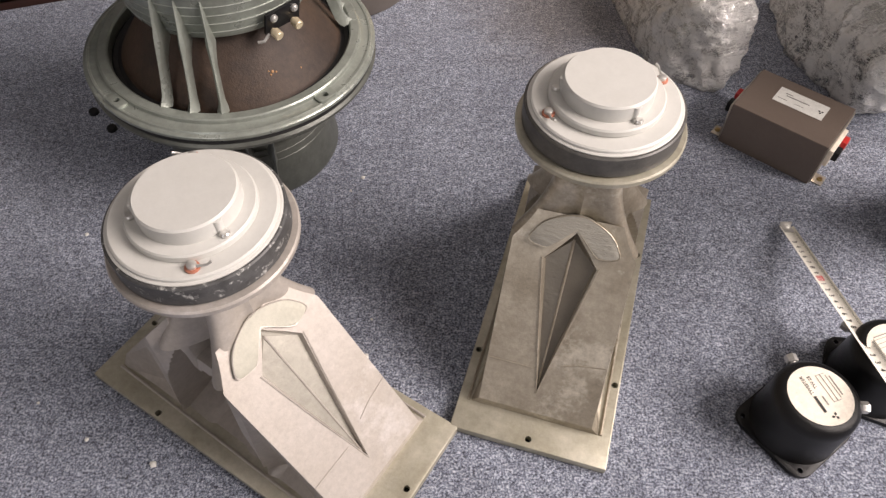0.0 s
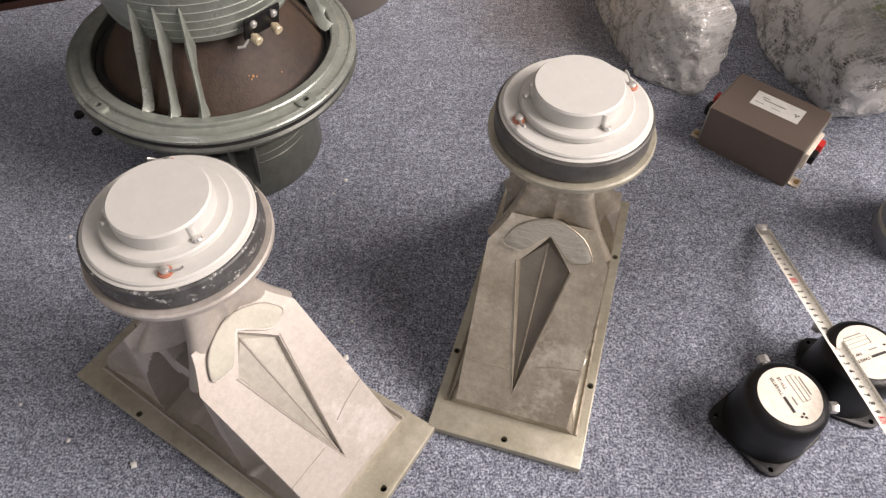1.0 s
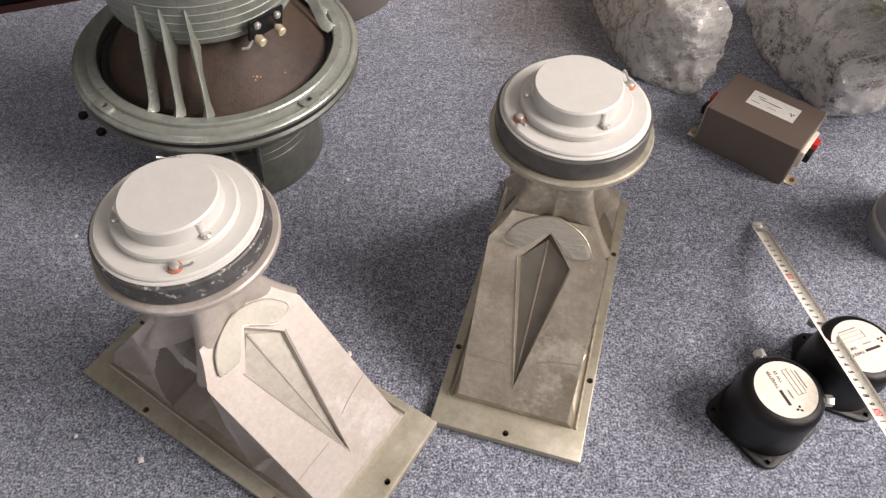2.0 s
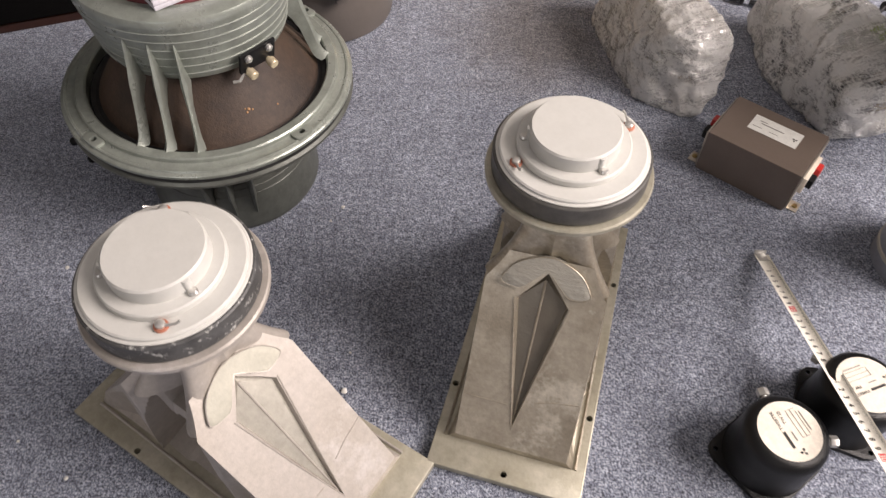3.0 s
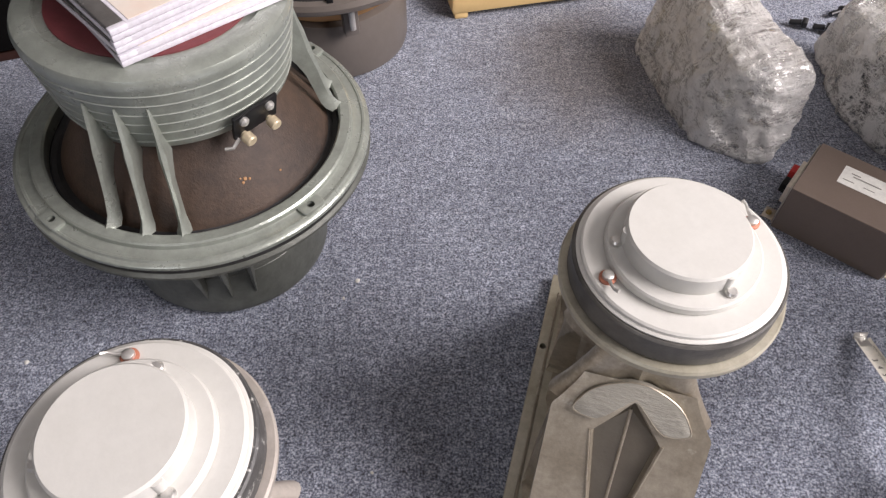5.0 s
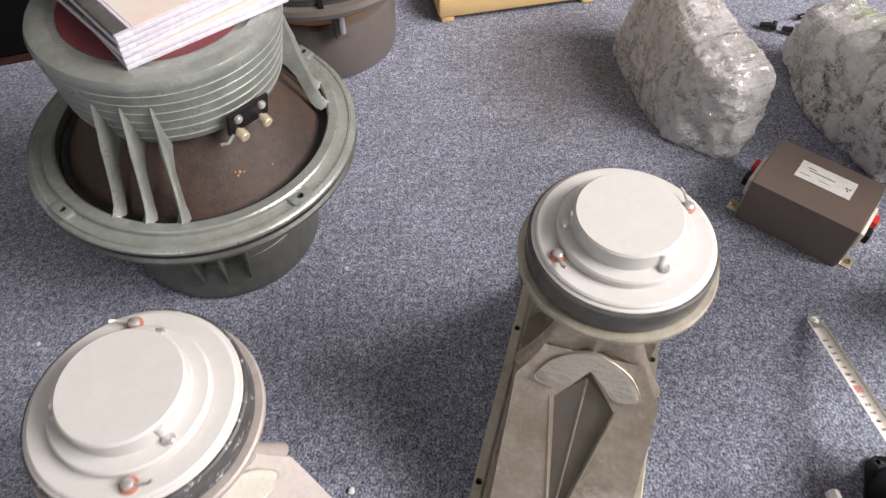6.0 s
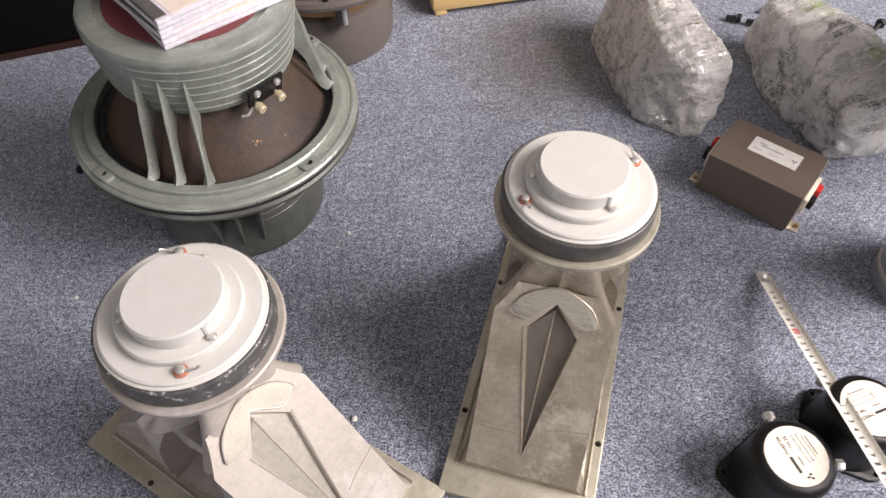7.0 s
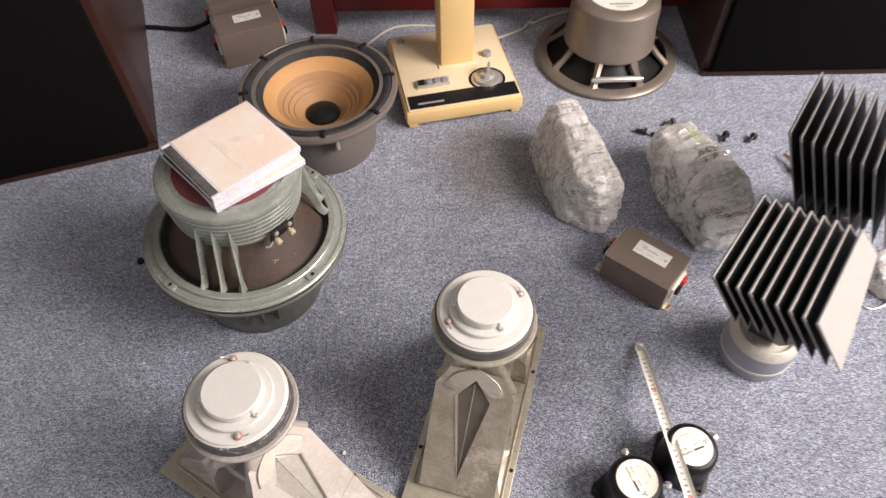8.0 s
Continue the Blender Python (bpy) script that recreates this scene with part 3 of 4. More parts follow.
        term = part("terminal", lathe([(0, 0), (0.0052, 0), (0.0052, 0.0016), (0.0044, 0.002), (0, 0.002)], 20), COPPER, horn, "reddish washer terminal", tm)
        nut = lathe([(0, 0.0020), (0.0036, 0.0020), (0.0036, 0.0042), (0.0024, 0.0050), (0, 0.0051)], 12)
        part("terminal_nut", nut, STEEL, term)
        lug = tube([(0.001, 0.002, 0.003), (0.002, 0.007, 0.0035), (0.003, 0.011, 0.005), (0.002, 0.014, 0.0065)], [0.0013, 0.001, 0.0009, 0.0012], 8)
        part("solder_lug", lug, STEEL, term)
    return horn


HORNS = "pair of horn speakers on the carpet"
RIGHT_HORN = pose(0.2245, 0.5600, 0.001, 0, 0, -15.9)
LEFT_HORN = pose(-0.0840, 0.4420, 0.001, 0, 0, 56.5)
build_horn("dull cast-aluminium horn standing mouth-down, white driver on top", RIGHT_HORN, pose(0, -0.004, 0), 38.9, (0.0, 0.010, 0.0), CAST_ALU, PUTTY, GROOVE_SHADED, MAGNET_BLACK, HORNS)
build_horn("pale cast-aluminium horn mouth-down, chipped black magnet, white cap", LEFT_HORN, pose(-0.006, -0.007, 0, 0, 0, 1.9), -133.5, (0.004, 0.008, 0.0), PALE_ALU, PUTTY_PALE, GROOVE_PALE, MAGNET_CHIPPED, HORNS)


# ---- the two large woofers face to face ----
def build_woofer(name, m, label, paint, with_terminals, turn):
    w = thing(name, m, label, "woofer", "stacked grey woofers")
    R = 0.165
    rim = [(0.1350, 0.0055), (0.1356, 0.0140), (0.1375, 0.0158), (0.1462, 0.0158), (0.1478, 0.0144), (0.1486, 0.0106), (0.1500, 0.0098), (0.1572, 0.0094), (0.1580, 0.0104), (0.1600, 0.0104), (0.1612, 0.0084), (0.1640, 0.0074), (R, 0.0060), (R, 0.0030), (0.1625, 0.0), (0.138, 0.0), (0.1350, 0.003)]
    spots = [90 * k - 39 for k in range(4)]
    drill = [lathe([(0, -0.01), (0.0036, -0.01), (0.0036, 0.03), (0, 0.03)], 14, m=pose(0, 0, 0, 0, 0, a) @ pose(0.1542, 0, 0)) for a in spots]
    part("basket_rim", cut(lathe(rim, 128, True), drill), paint, w)
    for a in spots:
        boss = prism(rounded_rect(0.0145, 0.024, 0.004, 4), 0.007, 0.0128, 0.0012, m=pose(0, 0, 0, 0, 0, a) @ pose(0.1538, 0, 0))
        boss = cut(boss, [lathe([(0, -0.01), (0.0036, -0.01), (0.0036, 0.03), (0, 0.03)], 14, m=pose(0, 0, 0, 0, 0, a) @ pose(0.1542, 0, 0))])
        part("rim_boss", boss, paint, w)
    # the ring's black also stands for the shade in the gap behind the rim
    part("surround", lathe([(0.137, 0.0015), (0.133, 0.0035), (0.129, 0.0015), (0.1245, 0.0040)], 96), RUBBER, w, "black cone surround that also darkens the shaded gap inside the rim")
    cone = [(0.1245, 0.0040), (0.112, 0.022), (0.095, 0.045), (0.080, 0.066), (0.06, 0.088)]
    part("cone", lathe(cone, 96), CONE, w, "dark brown paper cone seen from behind")
    pot = [(0.045, 0.078), (0.094, 0.078), (0.0975, 0.0795), (0.0990, 0.0830), (0.1085, 0.1440), (0.1088, 0.1478), (0.1066, 0.1522), (0.1005, 0.1548), (0.0900, 0.1550), (0.0885, 0.1530), (0, 0.1530)]
    pot_at = Matrix()
    part("magnet_pot", lathe(pot, 128), paint, w, "ribbed grey magnet housing", pot_at)
    for k in range(6 if with_terminals else 2):
        z = 0.0870 + 0.0104 * k
        r = 0.0990 + 0.0095 * (z - 0.083) / 0.061
        ridge = lathe([(r - 0.002, z - 0.0007), (r + 0.0003, z - 0.0006), (r + 0.0008, z - 0.0002), (r + 0.0007, z + 0.0002), (r - 0.001, z + 0.0006)], 128, True)
        # on the upper woofer the rings are a paler grey than the pot
        part("tier_ring", ridge, PALE_RIDGE_GREY if with_terminals else paint, w, m=pot_at)
    for g in (0, 123, 240):
        for k in (-13.5, 0, 13.5):
            a = radians(turn + g + k)
            bm = bmesh.new()
            st = [(0.1065, 0.1260, 0.0010, 0.003), (0.1090, 0.1130, 0.0020, 0.007), (0.1122, 0.0980, 0.0022, 0.013), (0.1158, 0.0830, 0.0040, 0.018), (0.1178, 0.0745, 0.0033, 0.015), (0.1215, 0.0600, 0.0022, 0.012), (0.1262, 0.0400, 0.0024, 0.011), (0.1310, 0.0240, 0.0030, 0.011), (0.1340, 0.0180, 0.0050, 0.010), (0.1375, 0.0140, 0.0066, 0.008)]
            rings = []
            for r, z, hw, dp in st:
                ring = []
                for dx, dr in ((-hw, -dp), (-hw * 0.8, -hw * 0.4), (0, hw * 0.5), (hw * 0.8, -hw * 0.4), (hw, -dp)):
                    p = Vector((r + dr, dx, z + dr * 0.35))
                    ring.append(bm.verts.new(Matrix.Rotation(a, 4, "Z") @ p))
                rings.append(ring)
            for p, q in zip(rings, rings[1:]):
                for i in range(5):
                    bm.faces.new((p[i], p[(i + 1) % 5], q[(i + 1) % 5], q[i]))
            bm.faces.new(rings[0])
            bm.faces.new(rings[-1][::-1])
            part("spoke", bm, paint, w)
    if with_terminals:
        for a, r, size in ((-53, 0.106, 0.0019), (-51, 0.107, 0.0013), (-54.5, 0.1075, 0.0014), (-55, 0.105, 0.0010), (-36, 0.112, 0.0011)):
            drop = lathe([(0, -0.001), (size, 0), (size * 0.7, size * 0.5), (0, size * 0.7)], 8, m=pose(0, 0, 0, 0, 0, a) @ pose(r, 0, 0.022 + (0.112 - r) * 1.35, 0, 53, 0))
            part("glue_drop", drop, TAN_CONE, w)
        part("maroon_disc", lathe([(0, 0.1530), (0.0815, 0.1530), (0.0815, 0.1542), (0.079, 0.1552), (0.030, 0.1552), (0, 0.1550)], 96), MAROON, w, "maroon disc on the magnet", pot_at)
        tm = pot_at @ pose(0, 0, 0.085, 0, 0, -41) @ pose(0.1035, 0, 0)
        board = part("terminal_board", box(0.003, 0.044, 0.026, 0.0006), BLACK, w, "black terminal board", tm @ pose(0, 0, -0.008, 0, 14, 0))
        for dy, dz in ((-0.013, 0.002), (0.013, 0.002)):
            k = part("binding_post", tube([(0, dy, dz), (0.004, dy, dz), (0.0045, dy, dz), (0.0115, dy, dz), (0.0125, dy, dz)], [0.003, 0.003, 0.0052, 0.0052, 0.0042], 14), GOLD_NUT, board)
        for dy, dz in ((-0.013, 0.019), (0.013, 0.019)):
            part("board_screw", tube([(0, dy, dz), (0.004, dy, dz), (0.0055, dy, dz)], [0.0042, 0.0042, 0.0025], 12), STEEL, board)
        part("solder_tag", tube([(0.002, -0.018, 0.0), (0.004, -0.026, -0.004), (0.0, -0.031, -0.006)], 0.0016, 6), STEEL, board)
    return w


WX, WY = -0.1575, 0.8130
STACK = pose(WX - 0.0076, WY, 0.001, 0, 2.8)
upper = build_woofer("woofer", STACK @ pose(0, 0, 0.1600), "grey-green woofer lying face-down on a second woofer", HAMMER_GREY, True, -96)
# the lower woofer's grey-green is set much darker than the upper one's
lower = build_woofer("woofer", STACK @ pose(0, 0, 0.1550, 180), "grey-green woofer in a darker tone, face-up beneath another, on its magnet", DARK_GREY, False, 77)
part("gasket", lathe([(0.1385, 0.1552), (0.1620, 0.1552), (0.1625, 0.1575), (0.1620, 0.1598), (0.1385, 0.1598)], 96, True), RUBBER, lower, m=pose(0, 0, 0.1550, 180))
tagged(upper, group="stacked grey woofers")


# ---- compact disc cases on the woofer ----
def build_case(m, label, cover):
    c = thing("disc_case", m, label, "CD case", "disc cases on the woofer")
    part("tray", box(0.150, 0.136, 0.0046, 0.0008), CASE, c)
    part("lid", box(0.137, 0.136, 0.0048, 0.0008, pose(0.0065, 0, 0.0049)), CASE, c, "clear lid")
    part("spine", box(0.0125, 0.124, 0.0044, 0.0008, pose(-0.0680, 0, 0.0049)), CASE_SPINE, c, "dark grey hinge strip")
    for y in (-0.0652, 0.0652):
        part("hinge_arm", box(0.0135, 0.0055, 0.0046, 0.0008, pose(-0.0682, y, 0.0049)), CASE, c)
    part("cover", box(0.131, 0.130, 0.0003, 0.0, pose(0.0065, 0, 0.00985)), cover, c, "cream printed cover")
    part("cover_print", prism([(-0.040, -0.036), (-0.004, 0.044), (0.034, -0.030), (0.022, -0.030), (-0.004, 0.018), (-0.026, -0.036)], 0.0102, 0.0104, m=pose(0.0065, 0, 0, 0, 0, 25)), PEACH, c, "faint peach print")
    return c


CASES = pose(-0.139, 0.819, 0.3155, 0, 2.8) @ pose(0, 0, 0, 0, 0, 44)
build_case(CASES @ pose(0.003, -0.004, 0, 0, 0, -3), "clear disc case at the bottom of the stack", COVER)
build_case(CASES @ pose(-0.002, 0.003, 0.0106, 0, 0, 1.5), "clear disc case in the middle of the stack", COVER)
build_case(CASES @ pose(0.0, 0.0, 0.0212, 0, 0, 0), "clear disc case with a cream cover on top", COVER)


# ---- tweeters ----
def build_tweeter(m, label_turn, label):
    t = thing("tweeter", m, label, "tweeter", "pair of black tweeters")
    flange = prism(rounded_rect(0.086, 0.086, 0.015, 6), 0.0, 0.0055, 0.0012, m=pose(0, 0, 0, 0, 0, 45))
    spots = [(0.0485 * math.cos(radians(a)), 0.0485 * math.sin(radians(a))) for a in (0, 90, 180, 270)]
    flange = cut(flange, [lathe([(0, -0.01), (0.0026, -0.01), (0.0026, 0.02), (0, 0.02)], 12, m=Matrix.Translation((x, y, 0))) for x, y in spots])
    part("flange", flange, BAKELITE, t)
    prof = [(0.0422, 0.0055), (0.0412, 0.008), (0.0405, 0.030), (0.0396, 0.056), (0.0385, 0.0635), (0.0345, 0.0682), (0.0305, 0.0695), (0.0, 0.0695)]
    part("housing", lathe(prof, 96), BAKELITE, t, "round black housing with rolled top edge")
    lab = part("round_label", lathe([(0, 0.0695), (0.0293, 0.0695), (0.0295, 0.0700), (0, 0.0701)], 72), CREAM_LABEL, t, "round cream printed label")
    lm = pose(0, 0, 0.0703, 0, 0, label_turn)
    bars([(-0.0075, 0.0060, 0.0165, 0.0026)], INK, lm, lab, "maker_mark_bar")
    lettering("TWEETER", 0.0044, INK, lm @ pose(0.0125, 0.0060, 0), lab)
    lettering("TW 25", 0.0044, INK, lm @ pose(0.0135, -0.0005, 0), lab)
    bars([(0.004, -0.0075, 0.028, 0.0004), (0.004, -0.012, 0.028, 0.0004), (0.004, -0.0165, 0.024, 0.0004), (-0.0095, -0.012, 0.0004, 0.009), (0.018, -0.012, 0.0004, 0.009), (0.004, -0.0195, 0.02, 0.001), (-0.006, -0.001, 0.009, 0.0012)], INK_GREY, lm, lab)
    logo = bmesh.new()
    for a in (90, 210, 330):
        mm = lm.inverted() @ lm @ pose(-0.0215, 0.0, 0) @ pose(0, 0, 0, 0, 0, a)
        prism([(0.0005, 0), (0.0022, 0.0013), (0.0039, 0), (0.0022, -0.0013)], 0, 0.0002, bm=logo, m=mm)
    part("maker_mark", logo, INK, lab, m=lm)
    for a in (5, 105):
        tm = pose(0, 0, 0.050, 0, 0, a) @ pose(0.041, 0, 0, 0, 90, 0)
        term = part("terminal", lathe([(0, -0.004), (0.003, -0.004), (0.003, 0.004), (0.0022, 0.012), (0, 0.012)], 14), STEEL, t, m=tm)
        part("hex_nut", hexagon(0.0058, 0.008), STEEL, term, "bright hexagonal nut", pose(0, 0, 0.003))
    return t


build_tweeter(pose(0.4423, 0.4183, 0.0005, 0, 0, -8), 118, "black tweeter standing face-down with a cream label")
build_tweeter(pose(0.5313, 0.4659, 0.0005, 0, 0, 22), 178, "black tweeter face-down, its cream label upside-down")


# ---- small network box ----
def build_network(m, size, label, name="network_box"):
    sx, sy, sz = size
    n = thing(name, m, label, "crossover box", "taupe network boxes")
    part("case", box(sx, sy, sz, 0.0008), TAUPE, n, "taupe painted sheet-metal cover", smooth=False)
    for s in (1, -1):
        end = part("end_plate", box(0.0016, sy - 0.004, sz - 0.004, 0.0004, pose(s * (sx / 2 + 0.0012), 0, 0.002)), RAW_PLATE, n, "bare metal end plate")
        foot = part("foot_tab", box(0.014, 0.018, 0.0016, 0.0004, pose(s * (sx / 2 + 0.008), -sy * 0.32, 0.0005)), RAW_PLATE, n)
        part("foot_screw", lathe([(0, 0.002), (0.0036, 0.002), (0.003, 0.0042), (0, 0.0046)], 12, m=Matrix.Translation((s * (sx / 2 + 0.0095), -sy * 0.32, 0))), BRASS, n)
        for y, mat in ((-0.010, BLACK), (0.014, RED)):
            part("terminal_block", box(0.011, 0.015, 0.014, 0.002, pose(s * (sx / 2 + 0.0085), y, sz * 0.42)), mat, n, "spring terminal")
        part("terminal_bed", box(0.006, 0.05, 0.026, 0.001, pose(s * (sx / 2 + 0.004), 0.002, sz * 0.30)), CREAM_LABEL, n)
    lab = part("label_plate", box(0.064, 0.030, 0.0004, 0, pose(0.004, 0.010, sz + 0.0002)), WHITE_LABEL, n, "silver-white rating plate")
    lm = pose(0.004, 0.010, sz + 0.0008, 0, 0, 180)
    bars([(0.005, -0.002, 0.030, 0.0016), (0.018, -0.006, 0.010, 0.0014), (0.022, 0.007, 0.012, 0.0010), (0.0, 0.007, 0.012, 0.0008)], INK_GREY, lm, lab)
    logo = bmesh.new()
    for a in (90, 210, 330):
        prism([(0.0005, 0), (0.0022, 0.0013), (0.0039, 0), (0.0022, -0.0013)], 0, 0.0002, bm=logo, m=pose(-0.0255, 0.001, 0, 0, 0, a))
    part("maker_mark", logo, INK, lab, m=lm)
    return n


build_network(pose(0.531, 0.8150, 0.0, 0, 0, -39), (0.123, 0.088, 0.0650), "taupe metal network box with white rating plate on carpet")


# ---- film-wrapped bundles ----
def lump(size, seed, rough, cuts=4):
    """A crumpled closed skin stretched round a boxy load, standing on z = 0."""
    bm = bmesh.new()
    bmesh.ops.create_icosphere(bm, subdivisions=cuts, radius=1.0)
    off = Vector((seed * 3.1, seed * 1.7, seed))
    rnd = random.Random(seed)
    planes = [Vector((rnd.uniform(-1, 1), rnd.uniform(-1, 1), rnd.uniform(-0.2, 1))).normalized() for _ in range(9)]
    limit = [rnd.uniform(0.72, 0.98) for _ in planes]
    for v in bm.verts:
        d = v.co.normalized()
        k = (abs(d.x) ** 3.0 + abs(d.y) ** 3.0 + abs(d.z) ** 3.0) ** (-1 / 3.0)
        q = d * k * (1 + noise.noise(d * 1.4 + off) * 0.10)
        for n, lim in zip(planes, limit):
            over = q.dot(n) - lim
            if over > 0:
                q = q - n * over * 0.85
        crease = (abs(noise.noise(d * 5 + off)) - 0.25) * rough + (abs(noise.noise(Vector((d.x * 16, d.y * 7, d.z * 16)) + off)) - 0.25) * rough * 0.55
        q = q * (1 + crease)
        v.co = Vector((q.x * size[0] / 2, q.y * size[1] / 2, q.z * size[2] / 2))
    lo = min(v.co.z for v in bm.verts)
    for v in bm.verts:
        v.co.z = max(v.co.z - lo - 0.005, 0.0)
    return bm


def wrap(corners, seed):
    """Film pulled tight over the corners of a load, with small crumples and sags."""
    bm = bmesh.new()
    for c in corners:
        bm.verts.new(c)
    bmesh.ops.convex_hull(bm, input=list(bm.verts))
    bmesh.ops.delete(bm, geom=[v for v in bm.verts if not v.link_faces], context="VERTS")
    bmesh.ops.triangulate(bm, faces=list(bm.faces))
    for size in (0.06, 0.03, 0.015, 0.0085, 0.0055):
        bmesh.ops.subdivide_edges(bm, edges=[e for e in bm.edges if e.calc_length() > size], cuts=1, use_grid_fill=False)
        bmesh.ops.triangulate(bm, faces=list(bm.faces))
    for _ in range(3):
        bmesh.ops.smooth_vert(bm, verts=list(bm.verts), factor=0.5, use_axis_x=True, use_axis_y=True, use_axis_z=True)
    bm.normal_update()
    off = Vector((seed * 3.1, seed * 1.7, seed))
    for v, nrm in [(v, v.normal.copy()) for v in bm.verts]:
        p = v.co
        sag = noise.noise(p * 16 + off) * 0.0075
        fold = (0.3 - abs(noise.noise(Vector((p.x * 26, p.y * 60, p.z * 34)) + off))) * 0.0075
        fine = (0.3 - abs(noise.noise(Vector((p.x * 95, p.y * 45, p.z * 80)) + off))) * 0.0038
        v.co = p + nrm * (0.005 + sag + fold + fine)
        v.co.z = max(v.co.z, 0.0)
    return bm


def build_bundle(m, slack, seed, label, inner, film):
    """A load of boxes under tight film; slack holds further points out to which the film is drawn."""
    b = thing("wrapped_bundle", m, label, "wrapped parcel", "film-wrapped parcels")
    corners = [Vector(p) for p in slack]
    for mat, nm, mm, size_in in inner:
        if nm == "crumpled_film_wad":
            bm = lump(size_in, seed + 2, 0.2, 4)
            bm.transform(mm)
            part(nm, bm, mat, b, "dense white wad of film")
        else:
            part(nm, box(*size_in, 0.004, mm), mat, b)
        corners += [mm @ Vector((x * size_in[0] / 2, y * size_in[1] / 2, z * size_in[2])) for x in (-1, 1) for y in (-1, 1) for z in (0, 1)]
    part("outer_film", wrap(corners, seed), film, b, "crumpled clear stretch film")
    return b


def film_flap(parent, at, w, h):
    """A loose pointed tail of film standing off a parcel."""
    bm = bmesh.new()
    rows = []
    for i in range(9):
        u = i / 8
        rows.append([bm.verts.new((w * u, (v / 6 - 0.5) * h * (1 - 0.75 * u), 0.006 * math.sin(5 * u + v) + 0.004 * noise.noise(Vector((i, v, 3)) * 0.7))) for v in range(7)])
    for a, c in zip(rows, rows[1:]):
        for v in range(6):
            bm.faces.new((a[v], c[v], c[v + 1], a[v + 1]))
    bmesh.ops.solidify(bm, geom=list(bm.faces), thickness=0.0006)
    part("film_flap", bm, THICK_FILM, parent, "loose white tail of film", at)


build_bundle(pose(0.436, 1.050, 0, 0, 0, 14), [(0.040, -0.060, 0.020), (0.047, 0.03, 0.03), (0.004, -0.136, 0.010), (-0.064, 0.02, 0.0), (-0.050, 0.112, 0.0), (-0.01, -0.128, 0.0)], 3,
             "electronics parcel wrapped in crumpled clear stretch film",
             [(OLIVE, "olive_panel", pose(-0.032, 0.012, 0.004, 0, 9, -4), (0.034, 0.200, 0.108)), (GREY_BOARD, "grey_board", pose(0.002, 0.002, 0.004), (0.030, 0.205, 0.122)),
              (KRAFT, "tan_edge", pose(0.021, -0.004, 0.004), (0.007, 0.205, 0.124)), (GREY_BOARD, "dark_board", pose(0.034, 0.020, 0.004, 0, -8, 0), (0.020, 0.16, 0.086)),
              (WHITE_LABEL, "crumpled_film_wad", pose(0.012, -0.104, 0.052), (0.052, 0.034, 0.056)), (BLACK, "black_part", pose(0.022, -0.114, 0.024), (0.020, 0.012, 0.032)), (KRAFT, "tan_block", pose(-0.010, -0.108, 0.012), (0.026, 0.02, 0.034))], FILM)
second_bundle = build_bundle(pose(0.660, 0.992, 0, 0, 0, 19), [(0.0, -0.142, 0.03), (0.042, -0.128, 0.02), (-0.02, 0.140, 0.02), (-0.055, 0.03, 0.0), (-0.052, -0.05, 0.01)], 8,
             "film-wrapped parcel with black and green parts inside",
             [(BLACK, "black_part", pose(-0.024, -0.03, 0.006, 0, 0, -4), (0.042, 0.165, 0.066)), (WHITE_LABEL, "pale_part", pose(0.012, 0.020, 0.006), (0.050, 0.20, 0.094)), (GREEN, "green_part", pose(0.022, 0.070, 0.098, 0, 8, 12), (0.022, 0.056, 0.016)),
              (GREEN, "green_part", pose(0.044, -0.030, 0.074, 0, 24, 0), (0.014, 0.046, 0.030)), (BLACK, "black_part", pose(0.026, 0.020, 0.100), (0.030, 0.036, 0.014)), (WHITE_LABEL, "pale_part", pose(-0.012, 0.060, 0.086), (0.040, 0.09, 0.020)),
              (KRAFT, "tan_part", pose(0.024, -0.098, 0.030), (0.032, 0.040, 0.052)), (BLACK, "black_part", pose(-0.010, -0.092, 0.026), (0.026, 0.044, 0.054))], THICK_FILM)
film_flap(second_bundle, pose(0.036, 0.048, 0.085, 0, 12, -8), 0.058, 0.07)


